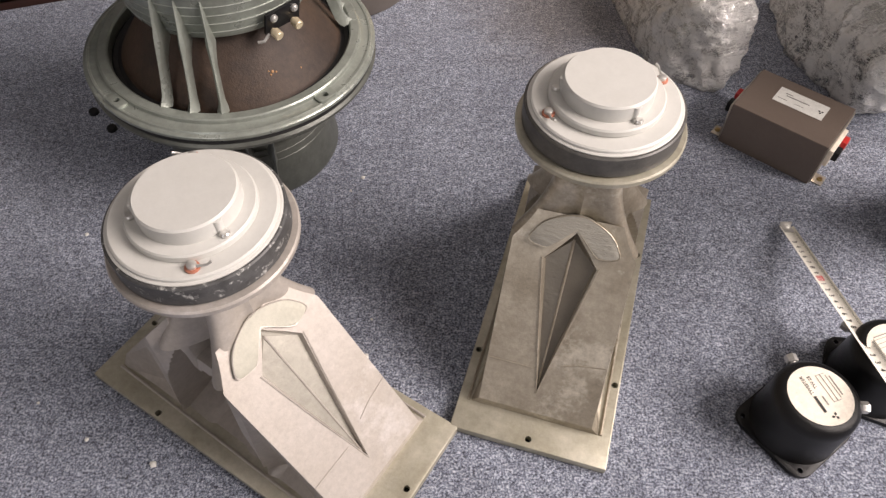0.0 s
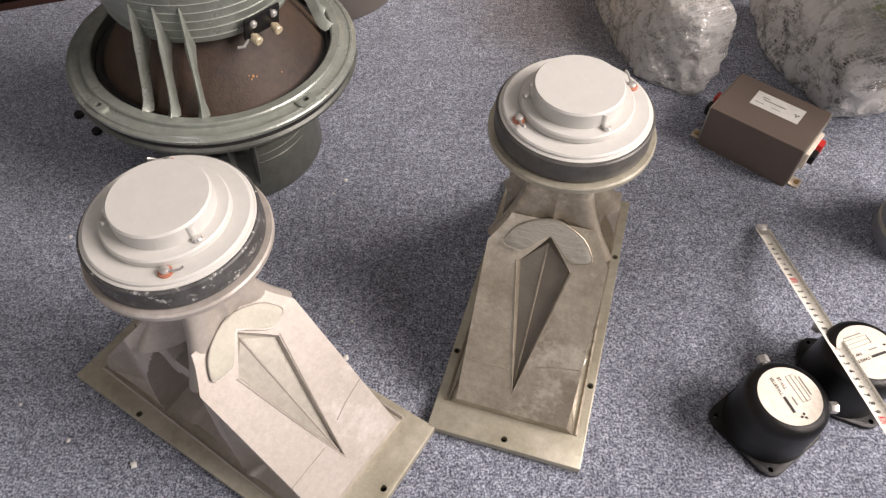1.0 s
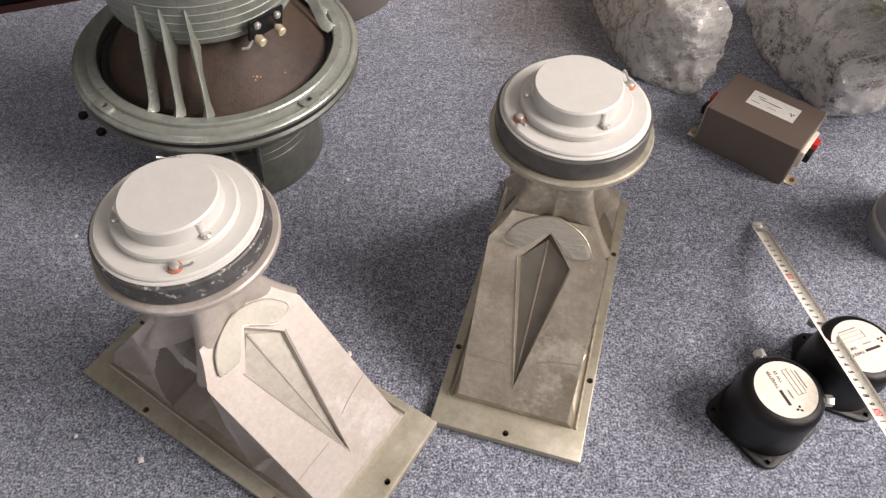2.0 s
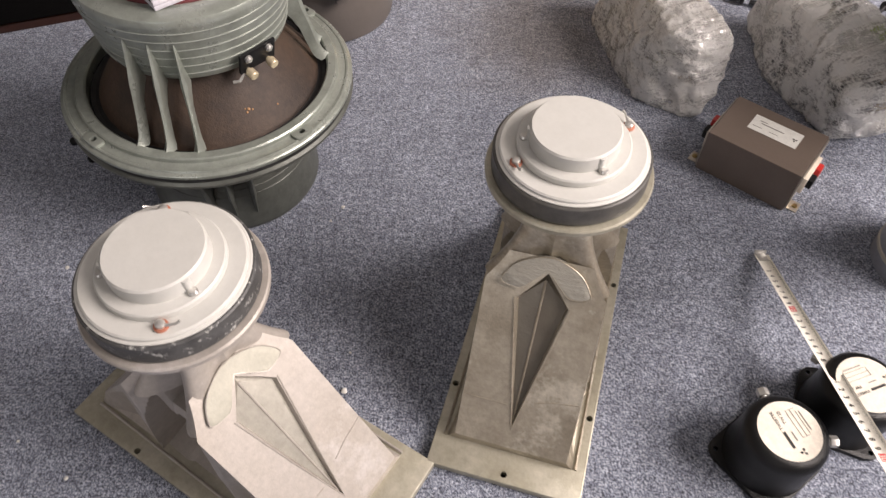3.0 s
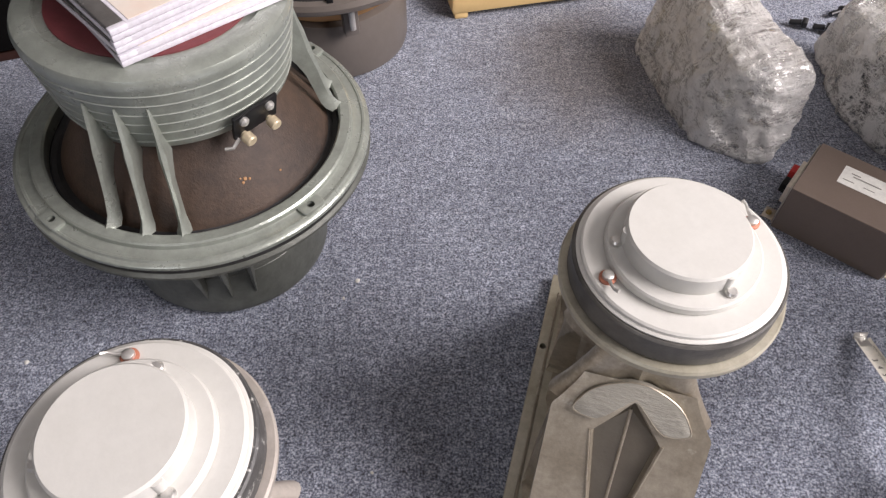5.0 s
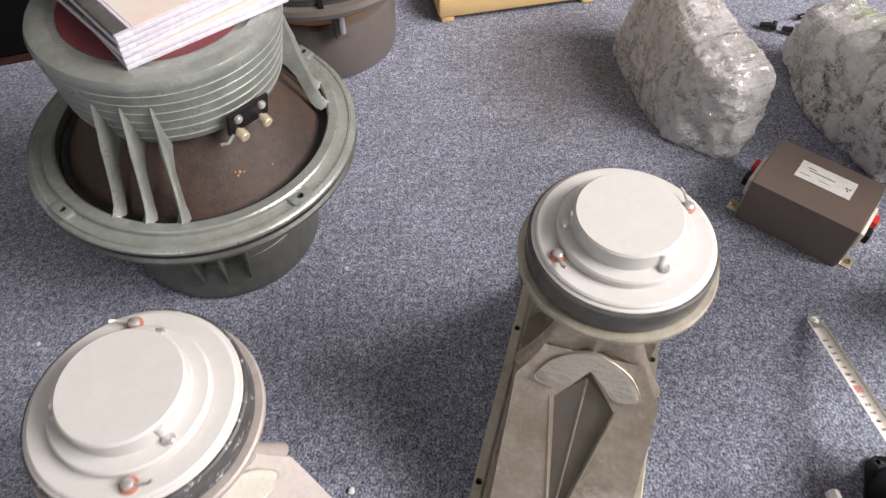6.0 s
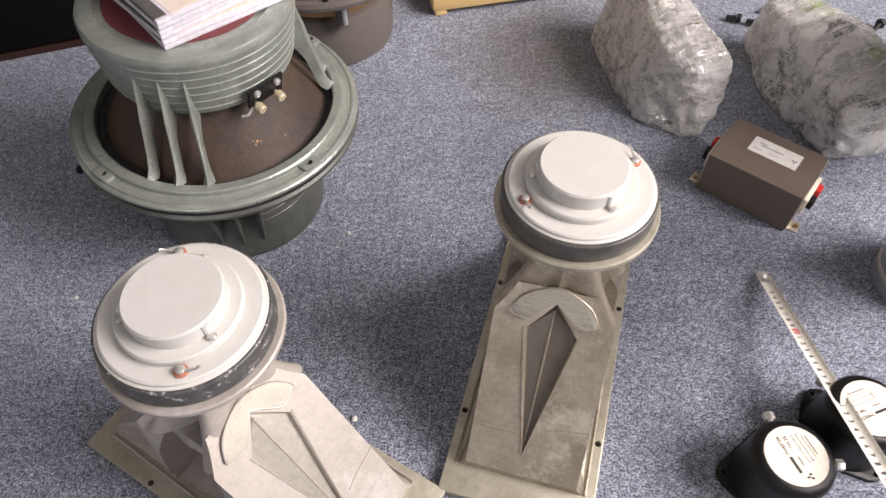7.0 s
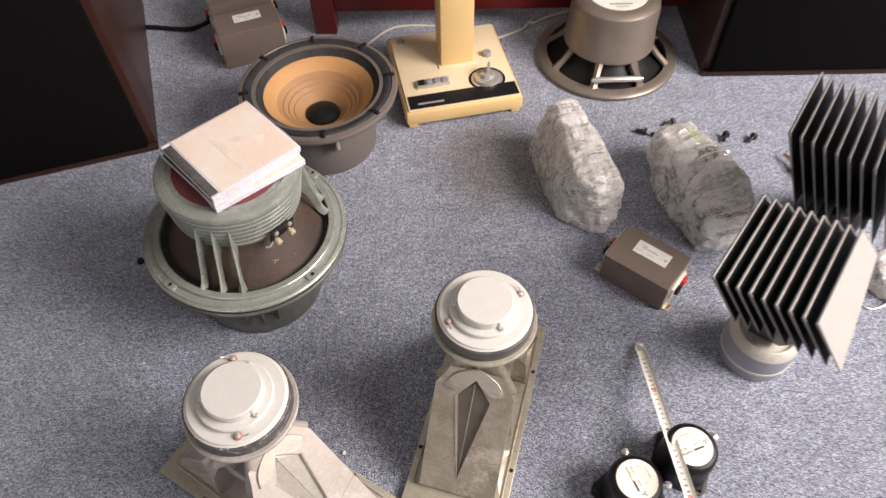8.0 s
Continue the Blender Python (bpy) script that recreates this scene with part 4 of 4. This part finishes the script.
# ---- louvred acoustic lenses ----
def build_lens(at, label, count, end_panel, u, w, v, drum, back=0.66, dark=False):
    """Slanting plates: each runs back along u and falls along v; the stack runs along w."""
    l = thing("acoustic_lens", Matrix.Translation(drum), label, "acoustic lens", "louvred lenses on drivers")
    body, band = (BLACK, BLACK) if dark else (BLUE_GREY, CREAM_BAND)
    part("base_ring", lathe([(0, 0), (0.0555, 0), (0.057, 0.002), (0.057, 0.020)], 96), body, l)
    part("cream_band", lathe([(0.057, 0.020), (0.0582, 0.0212), (0.0582, 0.0258), (0.057, 0.027)], 96), band, l, "black band" if dark else "cream band round the driver")
    part("driver_drum", lathe([(0.057, 0.027), (0.057, 0.060), (0.0562, 0.063)], 96), body, l, "black driver drum" if dark else "blue-grey driver drum")
    part("top_ring", lathe([(0.0562, 0.063), (0.0545, 0.068), (0.049, 0.079), (0.046, 0.081), (0.043, 0.080), (0.041, 0.075), (0, 0.075)], 96), band, l, "" if dark else "pale tapered top ring")
    P, u, w, v = Vector(at) - Vector(drum), Vector(u), Vector(w), Vector(v)
    n = u.cross(v).normalized()
    for k in range(count):
        o = P + w * (k / (count - 1))
        last = end_panel and k == count - 1
        corners = [o, o + u, o + u * 1.06 + v * back, o + v]
        bm = bmesh.new()
        t = n * 0.0009
        a, b = [bm.verts.new(c + t) for c in corners], [bm.verts.new(c - t) for c in corners]
        bm.faces.new(a)
        bm.faces.new(b[::-1])
        for i in range(4):
            bm.faces.new((a[i], b[i], b[(i + 1) % 4], a[(i + 1) % 4]))
        # the last plate faces the window; the light on it is put into its grey
        plate = part("louvre", bm, LIT_GREY_PANEL if last else LOUVRE, l, "end panel in a grey that holds the light on it" if last else "", smooth=False)
        part("worn_edge", tube([corners[3], corners[0], corners[1], corners[2]], [0.0009, 0.0021, 0.0021, 0.0014], 6), LOUVRE_EDGE, plate)
    # horn throat from the drum up into the plates
    mid = P + w * 0.5 + u * 0.62 + v * 1.05
    bm = bmesh.new()
    rings = []
    for f in range(7):
        g = f / 6
        c = Vector((0, 0, 0.076)).lerp(mid, g)
        hw, hu = 0.026 + 0.026 * g, 0.022 + 0.036 * g
        wu, uu = w.normalized(), u.normalized()
        rings.append([bm.verts.new(c + wu * x * hw + uu * y * hu) for x, y in ((1, 1), (-1, 1), (-1, -1), (1, -1))])
    for a, b in zip(rings, rings[1:]):
        for i in range(4):
            bm.faces.new((a[i], a[(i + 1) % 4], b[(i + 1) % 4], b[i]))
    bm.faces.new(rings[-1])
    part("throat", bm, BLACK, l, "black horn throat", smooth=False)
    return l


build_lens((0.4955, 0.5614, 0.3698), "black louvred acoustic lens on a blue-grey round driver", 9, True,
           (0.1065, 0.1404, -0.0141), (0.0846, -0.0860, 0.0312), (0.0334, -0.0339, -0.0475), (0.6938, 0.6571, 0))
build_lens((0.6744, 0.8234, 0.3516), "black louvred acoustic lens behind another on the carpet", 9, False,
           (0.1084, 0.1580, -0.0221), (0.0880, -0.1075, 0.0252), (0.0560, -0.0180, -0.1400), (0.90, 0.93, 0), 1.25, True)


# ---- tan woofer facing up ----
def build_tan_woofer(m):
    w = thing("tan_cone_woofer", m, "tan paper-cone woofer lying face-up on its taupe magnet", "woofer")
    part("magnet_pot", lathe([(0, 0), (0.098, 0), (0.106, 0.004), (0.108, 0.010), (0.1095, 0.062), (0.106, 0.072), (0.09, 0.078)], 96), BROWN_POT, w, "taupe painted magnet cover")
    part("basket", lathe([(0.09, 0.070), (0.105, 0.080), (0.128, 0.108), (0.140, 0.118), (0.134, 0.116), (0.1, 0.080)], 96), ORANGE_CONE, w, "orange basket lining")
    part("basket_rim", lathe([(0.128, 0.114), (0.158, 0.114), (0.164, 0.118), (0.1655, 0.123), (0.163, 0.128), (0.155, 0.1295), (0.153, 0.1275), (0.128, 0.1275)], 96, True), BROWN_POT, w)
    part("gasket", lathe([(0.153, 0.1275), (0.151, 0.1305), (0.145, 0.1310), (0.134, 0.1270), (0.127, 0.1235), (0.1135, 0.1150)], 96), RUBBER, w, "black rubber surround")
    part("cone", lathe([(0.1150, 0.1158), (0.111, 0.1140), (0.101, 0.108), (0.090, 0.0995)], 96), ORANGE_CONE, w, "light tan paper cone edge")
    part("inner_cone", lathe([(0.090, 0.0995), (0.088, 0.098), (0.080, 0.092), (0.078, 0.0925), (0.070, 0.086), (0.068, 0.0865), (0.060, 0.080), (0.058, 0.0805), (0.036, 0.066)], 96), TAN_CONE, w, "brown ribbed inner cone")
    part("dust_cap", lathe([(0.037, 0.066), (0.034, 0.071), (0.024, 0.075), (0.010, 0.077), (0, 0.0772)], 64), BLACK, w, "black dust cap")
    for k in range(8):
        a = radians(45 * k + 10)
        part("rim_clamp", box(0.020, 0.008, 0.005, 0.001, pose(0, 0, 0.1275, 0, 0, math.degrees(a)) @ pose(0.150, 0, 0)), BLACK, w)
    for k in range(4):
        a = 90 * k - 70
        part("basket_strut", box(0.016, 0.02, 0.044, 0.002, pose(0, 0, 0.072, 0, 0, a) @ pose(0.124, 0, 0)), BROWN_POT, w)
        part("rim_bolt", lathe([(0, 0.084), (0.004, 0.084), (0.004, 0.116), (0, 0.117)], 10, m=pose(0, 0, 0, 0, 0, a) @ pose(0.1385, 0, 0)), STEEL, w)
    return w


build_tan_woofer(pose(-0.078, 1.182, 0, 0, 0, 0) @ Matrix.Diagonal((0.965, 0.965, 1.22, 1)))


# ---- bronze woofer lying face down ----
def build_bronze_woofer(m):
    w = thing("bronze_woofer", m, "bronze-grey woofer face-down showing basket windows and magnet", "woofer")
    rim = [(0.140, 0), (0.160, 0), (0.1645, 0.004), (0.1645, 0.010), (0.160, 0.014), (0.150, 0.016), (0.1405, 0.0165)]
    part("basket_rim", lathe(rim, 96, True), BRONZE, w)
    part("cone", lathe([(0.142, 0.004), (0.130, 0.008), (0.10, 0.028), (0.085, 0.045)], 72), BLACK, w, "black cone behind the basket windows")
    for k in range(8):
        a = 45 * k + 25
        bm = bmesh.new()
        rings = []
        for r, z, hw in ((0.145, 0.013, 0.016), (0.139, 0.018, 0.0085), (0.120, 0.034, 0.0068), (0.103, 0.052, 0.0085), (0.096, 0.060, 0.015)):
            rings.append([bm.verts.new(pose(0, 0, 0, 0, 0, a) @ Vector(p)) for p in ((r, -hw, z), (r + 0.003, 0, z + 0.003), (r, hw, z), (r - 0.005, hw, z - 0.003), (r - 0.005, -hw, z - 0.003))])
        for p, q in zip(rings, rings[1:]):
            for i in range(5):
                bm.faces.new((p[i], p[(i + 1) % 5], q[(i + 1) % 5], q[i]))
        part("basket_arm", bm, BRONZE, w)
    pot = [(0.085, 0.052), (0.101, 0.052), (0.1045, 0.055), (0.1040, 0.063), (0.1020, 0.066), (0.1020, 0.084), (0.1000, 0.087), (0.0985, 0.150), (0.095, 0.162), (0.086, 0.169), (0.076, 0.171), (0, 0.171)]
    part("magnet_pot", lathe(pot, 96), BRONZE, w, "bronze painted magnet cover")
    lab = part("round_label", lathe([(0.022, 0.171), (0.068, 0.171), (0.068, 0.1722), (0.022, 0.1722)], 72), WHITE_LABEL, w, "silver ring label")
    part("centre_cap", lathe([(0, 0.171), (0.018, 0.171), (0.018, 0.174), (0, 0.175)], 32), BLACK, w)
    bars([(0, -0.045, 0.05, 0.005), (0, -0.055, 0.03, 0.003)], INK_GREY, pose(0, 0, 0.1724), lab)
    return w


build_bronze_woofer(pose(0.560, 1.458, 0))
rod = thing("metal_handle", pose(0.562, 1.327, 0.036, 0, 0, 2), "bright chrome bar lying on the woofer basket", "handle")
part("bar", tube([(-0.058, 0, 0), (-0.05, 0, 0.001), (0.05, 0, 0.001), (0.058, 0, 0)], [0.004, 0.0065, 0.0065, 0.004], 14), STEEL, rod)


# ---- cream lamp base with a square column ----
def build_lamp(m):
    l = thing("desk_lamp", m, "cream plastic desk lamp base with square column and dial", "desk lamp")
    part("base", box(0.272, 0.300, 0.034, 0.006, pose(0, 0, 0.010)), CREAM, l)
    part("top_panel", box(0.258, 0.286, 0.006, 0.002, pose(0, 0, 0.0425)), CREAM_TOP, l)
    for x in (-0.12, 0.12):
        for y in (-0.135, 0.135):
            part("foot", box(0.022, 0.022, 0.012, 0.003, pose(x, y, 0)), CREAM, l)
    part("control_strip", box(0.252, 0.045, 0.0022, 0.0005, pose(0.002, -0.119, 0.0482)), BLACK, l, "glossy black control strip")
    part("strip_badge", box(0.06, 0.006, 0.0006, 0, pose(-0.075, -0.128, 0.0504)), INK_GREY, l)
    part("column", box(0.078, 0.066, 0.52, 0.003, pose(0.012, 0.030, 0.0475)), CREAM, l, "square cream column")
    part("column_collar", box(0.09, 0.08, 0.004, 0.001, pose(0.012, 0.030, 0.0475)), CREAM_TOP, l)
    sw = part("switch_block", box(0.078, 0.026, 0.008, 0.002, pose(-0.058, -0.062, 0.0482)), STEEL, l, "row of push buttons")
    for k in range(4):
        part("push_button", box(0.014, 0.016, 0.004, 0.001, pose(-0.085 + 0.018 * k, -0.062, 0.0562)), (BLACK, BLUE_GREY, BLUE_GREY, BLUE_GREY)[k], sw)
    dial = part("dial", lathe([(0, 0.0482), (0.036, 0.0482), (0.0365, 0.0495), (0.031, 0.0505), (0.029, 0.056), (0.018, 0.058), (0.014, 0.066), (0.006, 0.068), (0, 0.068)], 48, m=Matrix.Translation((0.068, -0.072, 0))), STEEL, l, "chromed round dial")
    part("dial_ring", lathe([(0.0375, 0.0482), (0.043, 0.0482), (0.042, 0.0500), (0.0375, 0.0500)], 48, m=Matrix.Translation((0.068, -0.072, 0))), BLACK, l)
    part("pointer", box(0.006, 0.03, 0.012, 0.001, pose(0.072, -0.064, 0.066, 0, 0, -20)), STEEL, dial)
    part("small_knob", lathe([(0, 0.0482), (0.012, 0.0482), (0.010, 0.058), (0, 0.059)], 24, m=Matrix.Translation((0.088, 0.018, 0))), INK_GREY, l)
    part("small_knob", lathe([(0, 0.0482), (0.010, 0.0482), (0.009, 0.052), (0, 0.0525)], 24, m=Matrix.Translation((-0.105, 0.118, 0))), INK_GREY, l)
    return l


build_lamp(pose(0.1925, 1.374, 0, 0, 0, 11.6) @ Matrix.Diagonal((0.96, 0.91, 1, 1)))


# ---- floor-standing loudspeaker cabinets ----
def build_cabinet(m, w, d, h, label):
    c = thing("speaker_cabinet", m, label, "speaker cabinet", "black-fronted speaker cabinets")
    part("carcass", box(w, d, h, 0.003, pose(w / 2, d / 2, 0)), WALNUT, c, "dark walnut carcass")
    part("grille", box(w - 0.03, 0.022, h - 0.04, 0.005, pose(w / 2, -0.011, 0.02)), GRILLE, c, "black grille cloth")
    part("plinth_trim", box(w, 0.012, 0.014, 0.002, pose(w / 2, -0.0065, 0)), WALNUT, c)
    return c


build_cabinet(pose(0.772, 1.388, 0, 0, 0, 0), 0.62, 0.42, 1.0, "tall walnut speaker cabinet with black cloth front")
build_cabinet(pose(-0.447 - 0.62 * math.cos(radians(17.5)), 1.178 - 0.62 * math.sin(radians(17.5)), 0, 0, 0, 17.5), 0.62, 0.55, 1.0, "tall walnut speaker cabinet angled beside the woofers, black front")

# ---- red lacquered stand at the back ----
stand = thing("red_stand", pose(-0.145, 1.560, 0), "red lacquered wooden stand against the back wall", "stand")
part("leg", box(0.054, 0.05, 0.5, 0.004, pose(0.027, 0.025, 0)), RED_WOOD, stand)
part("leg", box(0.054, 0.05, 0.5, 0.004, pose(0.95, 0.025, 0)), RED_WOOD, stand)
part("rail", box(0.87, 0.03, 0.10, 0.004, pose(0.489, 0.027, 0.055)), RED_WOOD, stand)
part("top", box(1.02, 0.35, 0.03, 0.004, pose(0.49, 0.17, 0.50)), RED_WOOD, stand)

build_network(pose(-0.289, 1.500, 0.0, 0, 0, 21.7), (0.146, 0.090, 0.09), "taupe network box with terminals behind the tan woofer")
build_network(pose(-0.326, 1.600, 0.0, 0, 0, 19.5), (0.146, 0.090, 0.10), "taupe network box standing behind a matching one")


# ---- cables ----
def cable(points, r, mat, label):
    pts = [Vector(p) for p in points]
    fine = []
    for i in range(len(pts) - 1):
        a, b, c, d = pts[max(i - 1, 0)], pts[i], pts[i + 1], pts[min(i + 2, len(pts) - 1)]
        for k in range(8):
            t = k / 8
            fine.append(0.5 * ((2 * b) + (c - a) * t + (2 * a - 5 * b + 4 * c - d) * t * t + (3 * b - a - 3 * c + d) * t ** 3))
    fine.append(pts[-1])
    return tagged(part("cable", tube(fine, r, 8), mat), label, "cable")


cable([(-0.030, 1.47, 0.003), (-0.012, 1.516, 0.003), (0.040, 1.575, 0.003), (0.10, 1.588, 0.003), (0.19, 1.575, 0.003), (0.22, 1.53, 0.012)], 0.003, CABLE_WHITE, "thin cream cable on the carpet behind the lamp")
cable([(0.30, 1.515, 0.012), (0.325, 1.540, 0.003), (0.37, 1.565, 0.003), (0.39, 1.593, 0.006), (0.40, 1.590, 0.003), (0.45, 1.62, 0.003), (0.52, 1.645, 0.003)], 0.003, CABLE_WHITE, "thin cream cable running behind the woofer")
cable([(-0.66, 1.60, 0.006), (-0.56, 1.595, 0.006), (-0.46, 1.580, 0.010), (-0.385, 1.575, 0.045)], 0.006, BLACK, "black cable from the cabinet to the network box")


# ---- hex bolts, lint and specks on the carpet ----
def build_bolt(m):
    b = thing("hex_bolt", m, "small black hex-head bolt lying on the carpet", "bolt", "loose bolts")
    part("head", hexagon(0.0085, 0.007, pose(0, 0, 0.0085, 0, 90, 0)), BOLT, b)
    part("shank", tube([(-0.001, 0, 0.0085), (-0.016, 0, 0.006), (-0.017, 0, 0.006)], [0.004, 0.004, 0.003], 12), BOLT, b)
    return b


for x, y, turn in ((0.603, 1.190, -20), (0.633, 1.177, -25), (0.668, 1.216, 15), (0.775, 1.172, 60), (0.832, 1.166, 40)):
    build_bolt(pose(x, y, 0.001, 0, 0, turn))

crumbs = [(0.010, 0.488, 0.0032), (-0.346, 0.650, 0.0026), (-0.030, 0.724, 0.0018), (-0.188, 0.368, 0.0034), (-0.016, 0.747, 0.0026), (-0.262, 0.392, 0.0022), (-0.325, 0.43, 0.0016), (-0.36, 0.36, 0.002), (0.012, 0.535, 0.0016)]
for i, (x, y, r) in enumerate(crumbs):
    bm = bmesh.new()
    bmesh.ops.create_icosphere(bm, subdivisions=2, radius=r)
    for vert in bm.verts:
        vert.co *= 1 + 0.5 * noise.noise(vert.co * 400 + Vector((i, 0, 0)))
        vert.co.z = max(vert.co.z * 0.6 + r * 0.5, 0)
    tagged(part("lint_crumb", bm, LINT, m=pose(x, y, 0.0005)), "tiny white crumb of lint on the carpet", "lint", "lint on the carpet")
for x, y in ((-0.407, 0.867), (-0.371, 0.834)):
    tagged(part("black_scrap", lathe([(0, 0), (0.007, 0), (0.0065, 0.005), (0.003, 0.008), (0, 0.0085)], 12, m=Matrix.Translation((x, y, 0)))  , BLACK), "small black scrap on the carpet", "scrap")

plug = thing("jack_plug", pose(0.905, 1.058, 0.014, 0, 0, 117), "brass-tipped audio plug with brown sleeve", "audio plug")
part("sleeve", tube([(-0.03, 0, 0), (-0.02, 0, 0), (0.012, 0, 0), (0.02, 0, 0)], [0.009, 0.013, 0.0125, 0.008], 20), BROWN_POT, plug)
part("tip", tube([(0.02, 0, 0), (0.038, 0, 0), (0.04, 0, 0), (0.056, 0, 0), (0.06, 0, 0)], [0.005, 0.005, 0.0035, 0.004, 0.001], 14), BRASS, plug)


# ---- steel measuring tape leaning on a tweeter ----
def build_tape():
    a, b = Vector((0.503, 0.667, 0.004)), Vector((0.5025, 0.459, 0.0735))
    d = (b - a).normalized()
    side = Vector((0, 0, 1)).cross(d).normalized() * -1
    up = side.cross(d) * -1
    if up.z < 0:
        up = -up
    m = Matrix((d, up.cross(d), up)).transposed().to_4x4()
    m.translation = a
    t = thing("measuring_tape", m, "white steel tape blade with centimetre scale leaning on a tweeter", "tape measure")
    L, W = 0.34, 0.017
    bm = bmesh.new()
    rows = []
    for i in range(2):
        rows.append([bm.verts.new((i * L, (j / 8 - 0.5) * W, 0.0035 * ((j / 4 - 1) ** 2) - 0.0002 * h)) for h in (0, 1) for j in (range(9) if h == 0 else range(8, -1, -1))])
    for k in range(18):
        bm.faces.new((rows[0][k], rows[0][(k + 1) % 18], rows[1][(k + 1) % 18], rows[1][k]))
    part("blade", bm, TAPE, t)
    part("end_hook", box(0.014, 0.012, 0.001, 0.0003, pose(0.004, 0, 0.0012)), STEEL, t, "riveted steel end hook")
    part("hook_lip", box(0.001, 0.014, 0.008, 0.0003, pose(-0.003, 0, -0.0005)), STEEL, t)
    ticks = bmesh.new()
    for k in range(int(L * 1000) - 12):
        x = 0.012 + k * 0.001
        h = 0.0035 if k % 5 == 3 else 0.0022
        box(0.00018, h, 0.0001, 0, pose(x, W / 2 - 0.001 - h / 2, 0.0026), ticks)
    tagged(part("tick_marks", ticks, INK, t, smooth=False), kind="stuff")
    for c in range(3, int(L * 100)):
        if c % 10 == 0:
            part("ten_mark", box(0.0085, 0.008, 0.0001, 0, pose(c * 0.01, -0.001, 0.0006)), RED_INK, t)
            lettering(str(c), 0.0075, TAPE, pose(c * 0.01, -0.001, 0.0008), t, "numeral")
        else:
            lettering(str(c % 10), 0.0075, INK, pose(c * 0.01, -0.001, 0.0006), t, "numeral")
    return t


build_tape()


# ---- clear pouch and bent wire beside the lenses ----
pouch = thing("clear_pouch", pose(0.985, 0.80, 0, 0, 0, 20), "crumpled clear plastic pouch lying on the carpet", "plastic pouch")
part("film", lump((0.12, 0.10, 0.05), 12, 0.09, 4), FILM, pouch)
cable([(0.905, 0.785, 0.004), (0.910, 0.752, 0.003), (0.922, 0.738, 0.003), (0.945, 0.742, 0.003), (0.985, 0.765, 0.003)], 0.0018, STEEL, "bent bright steel wire on the carpet")
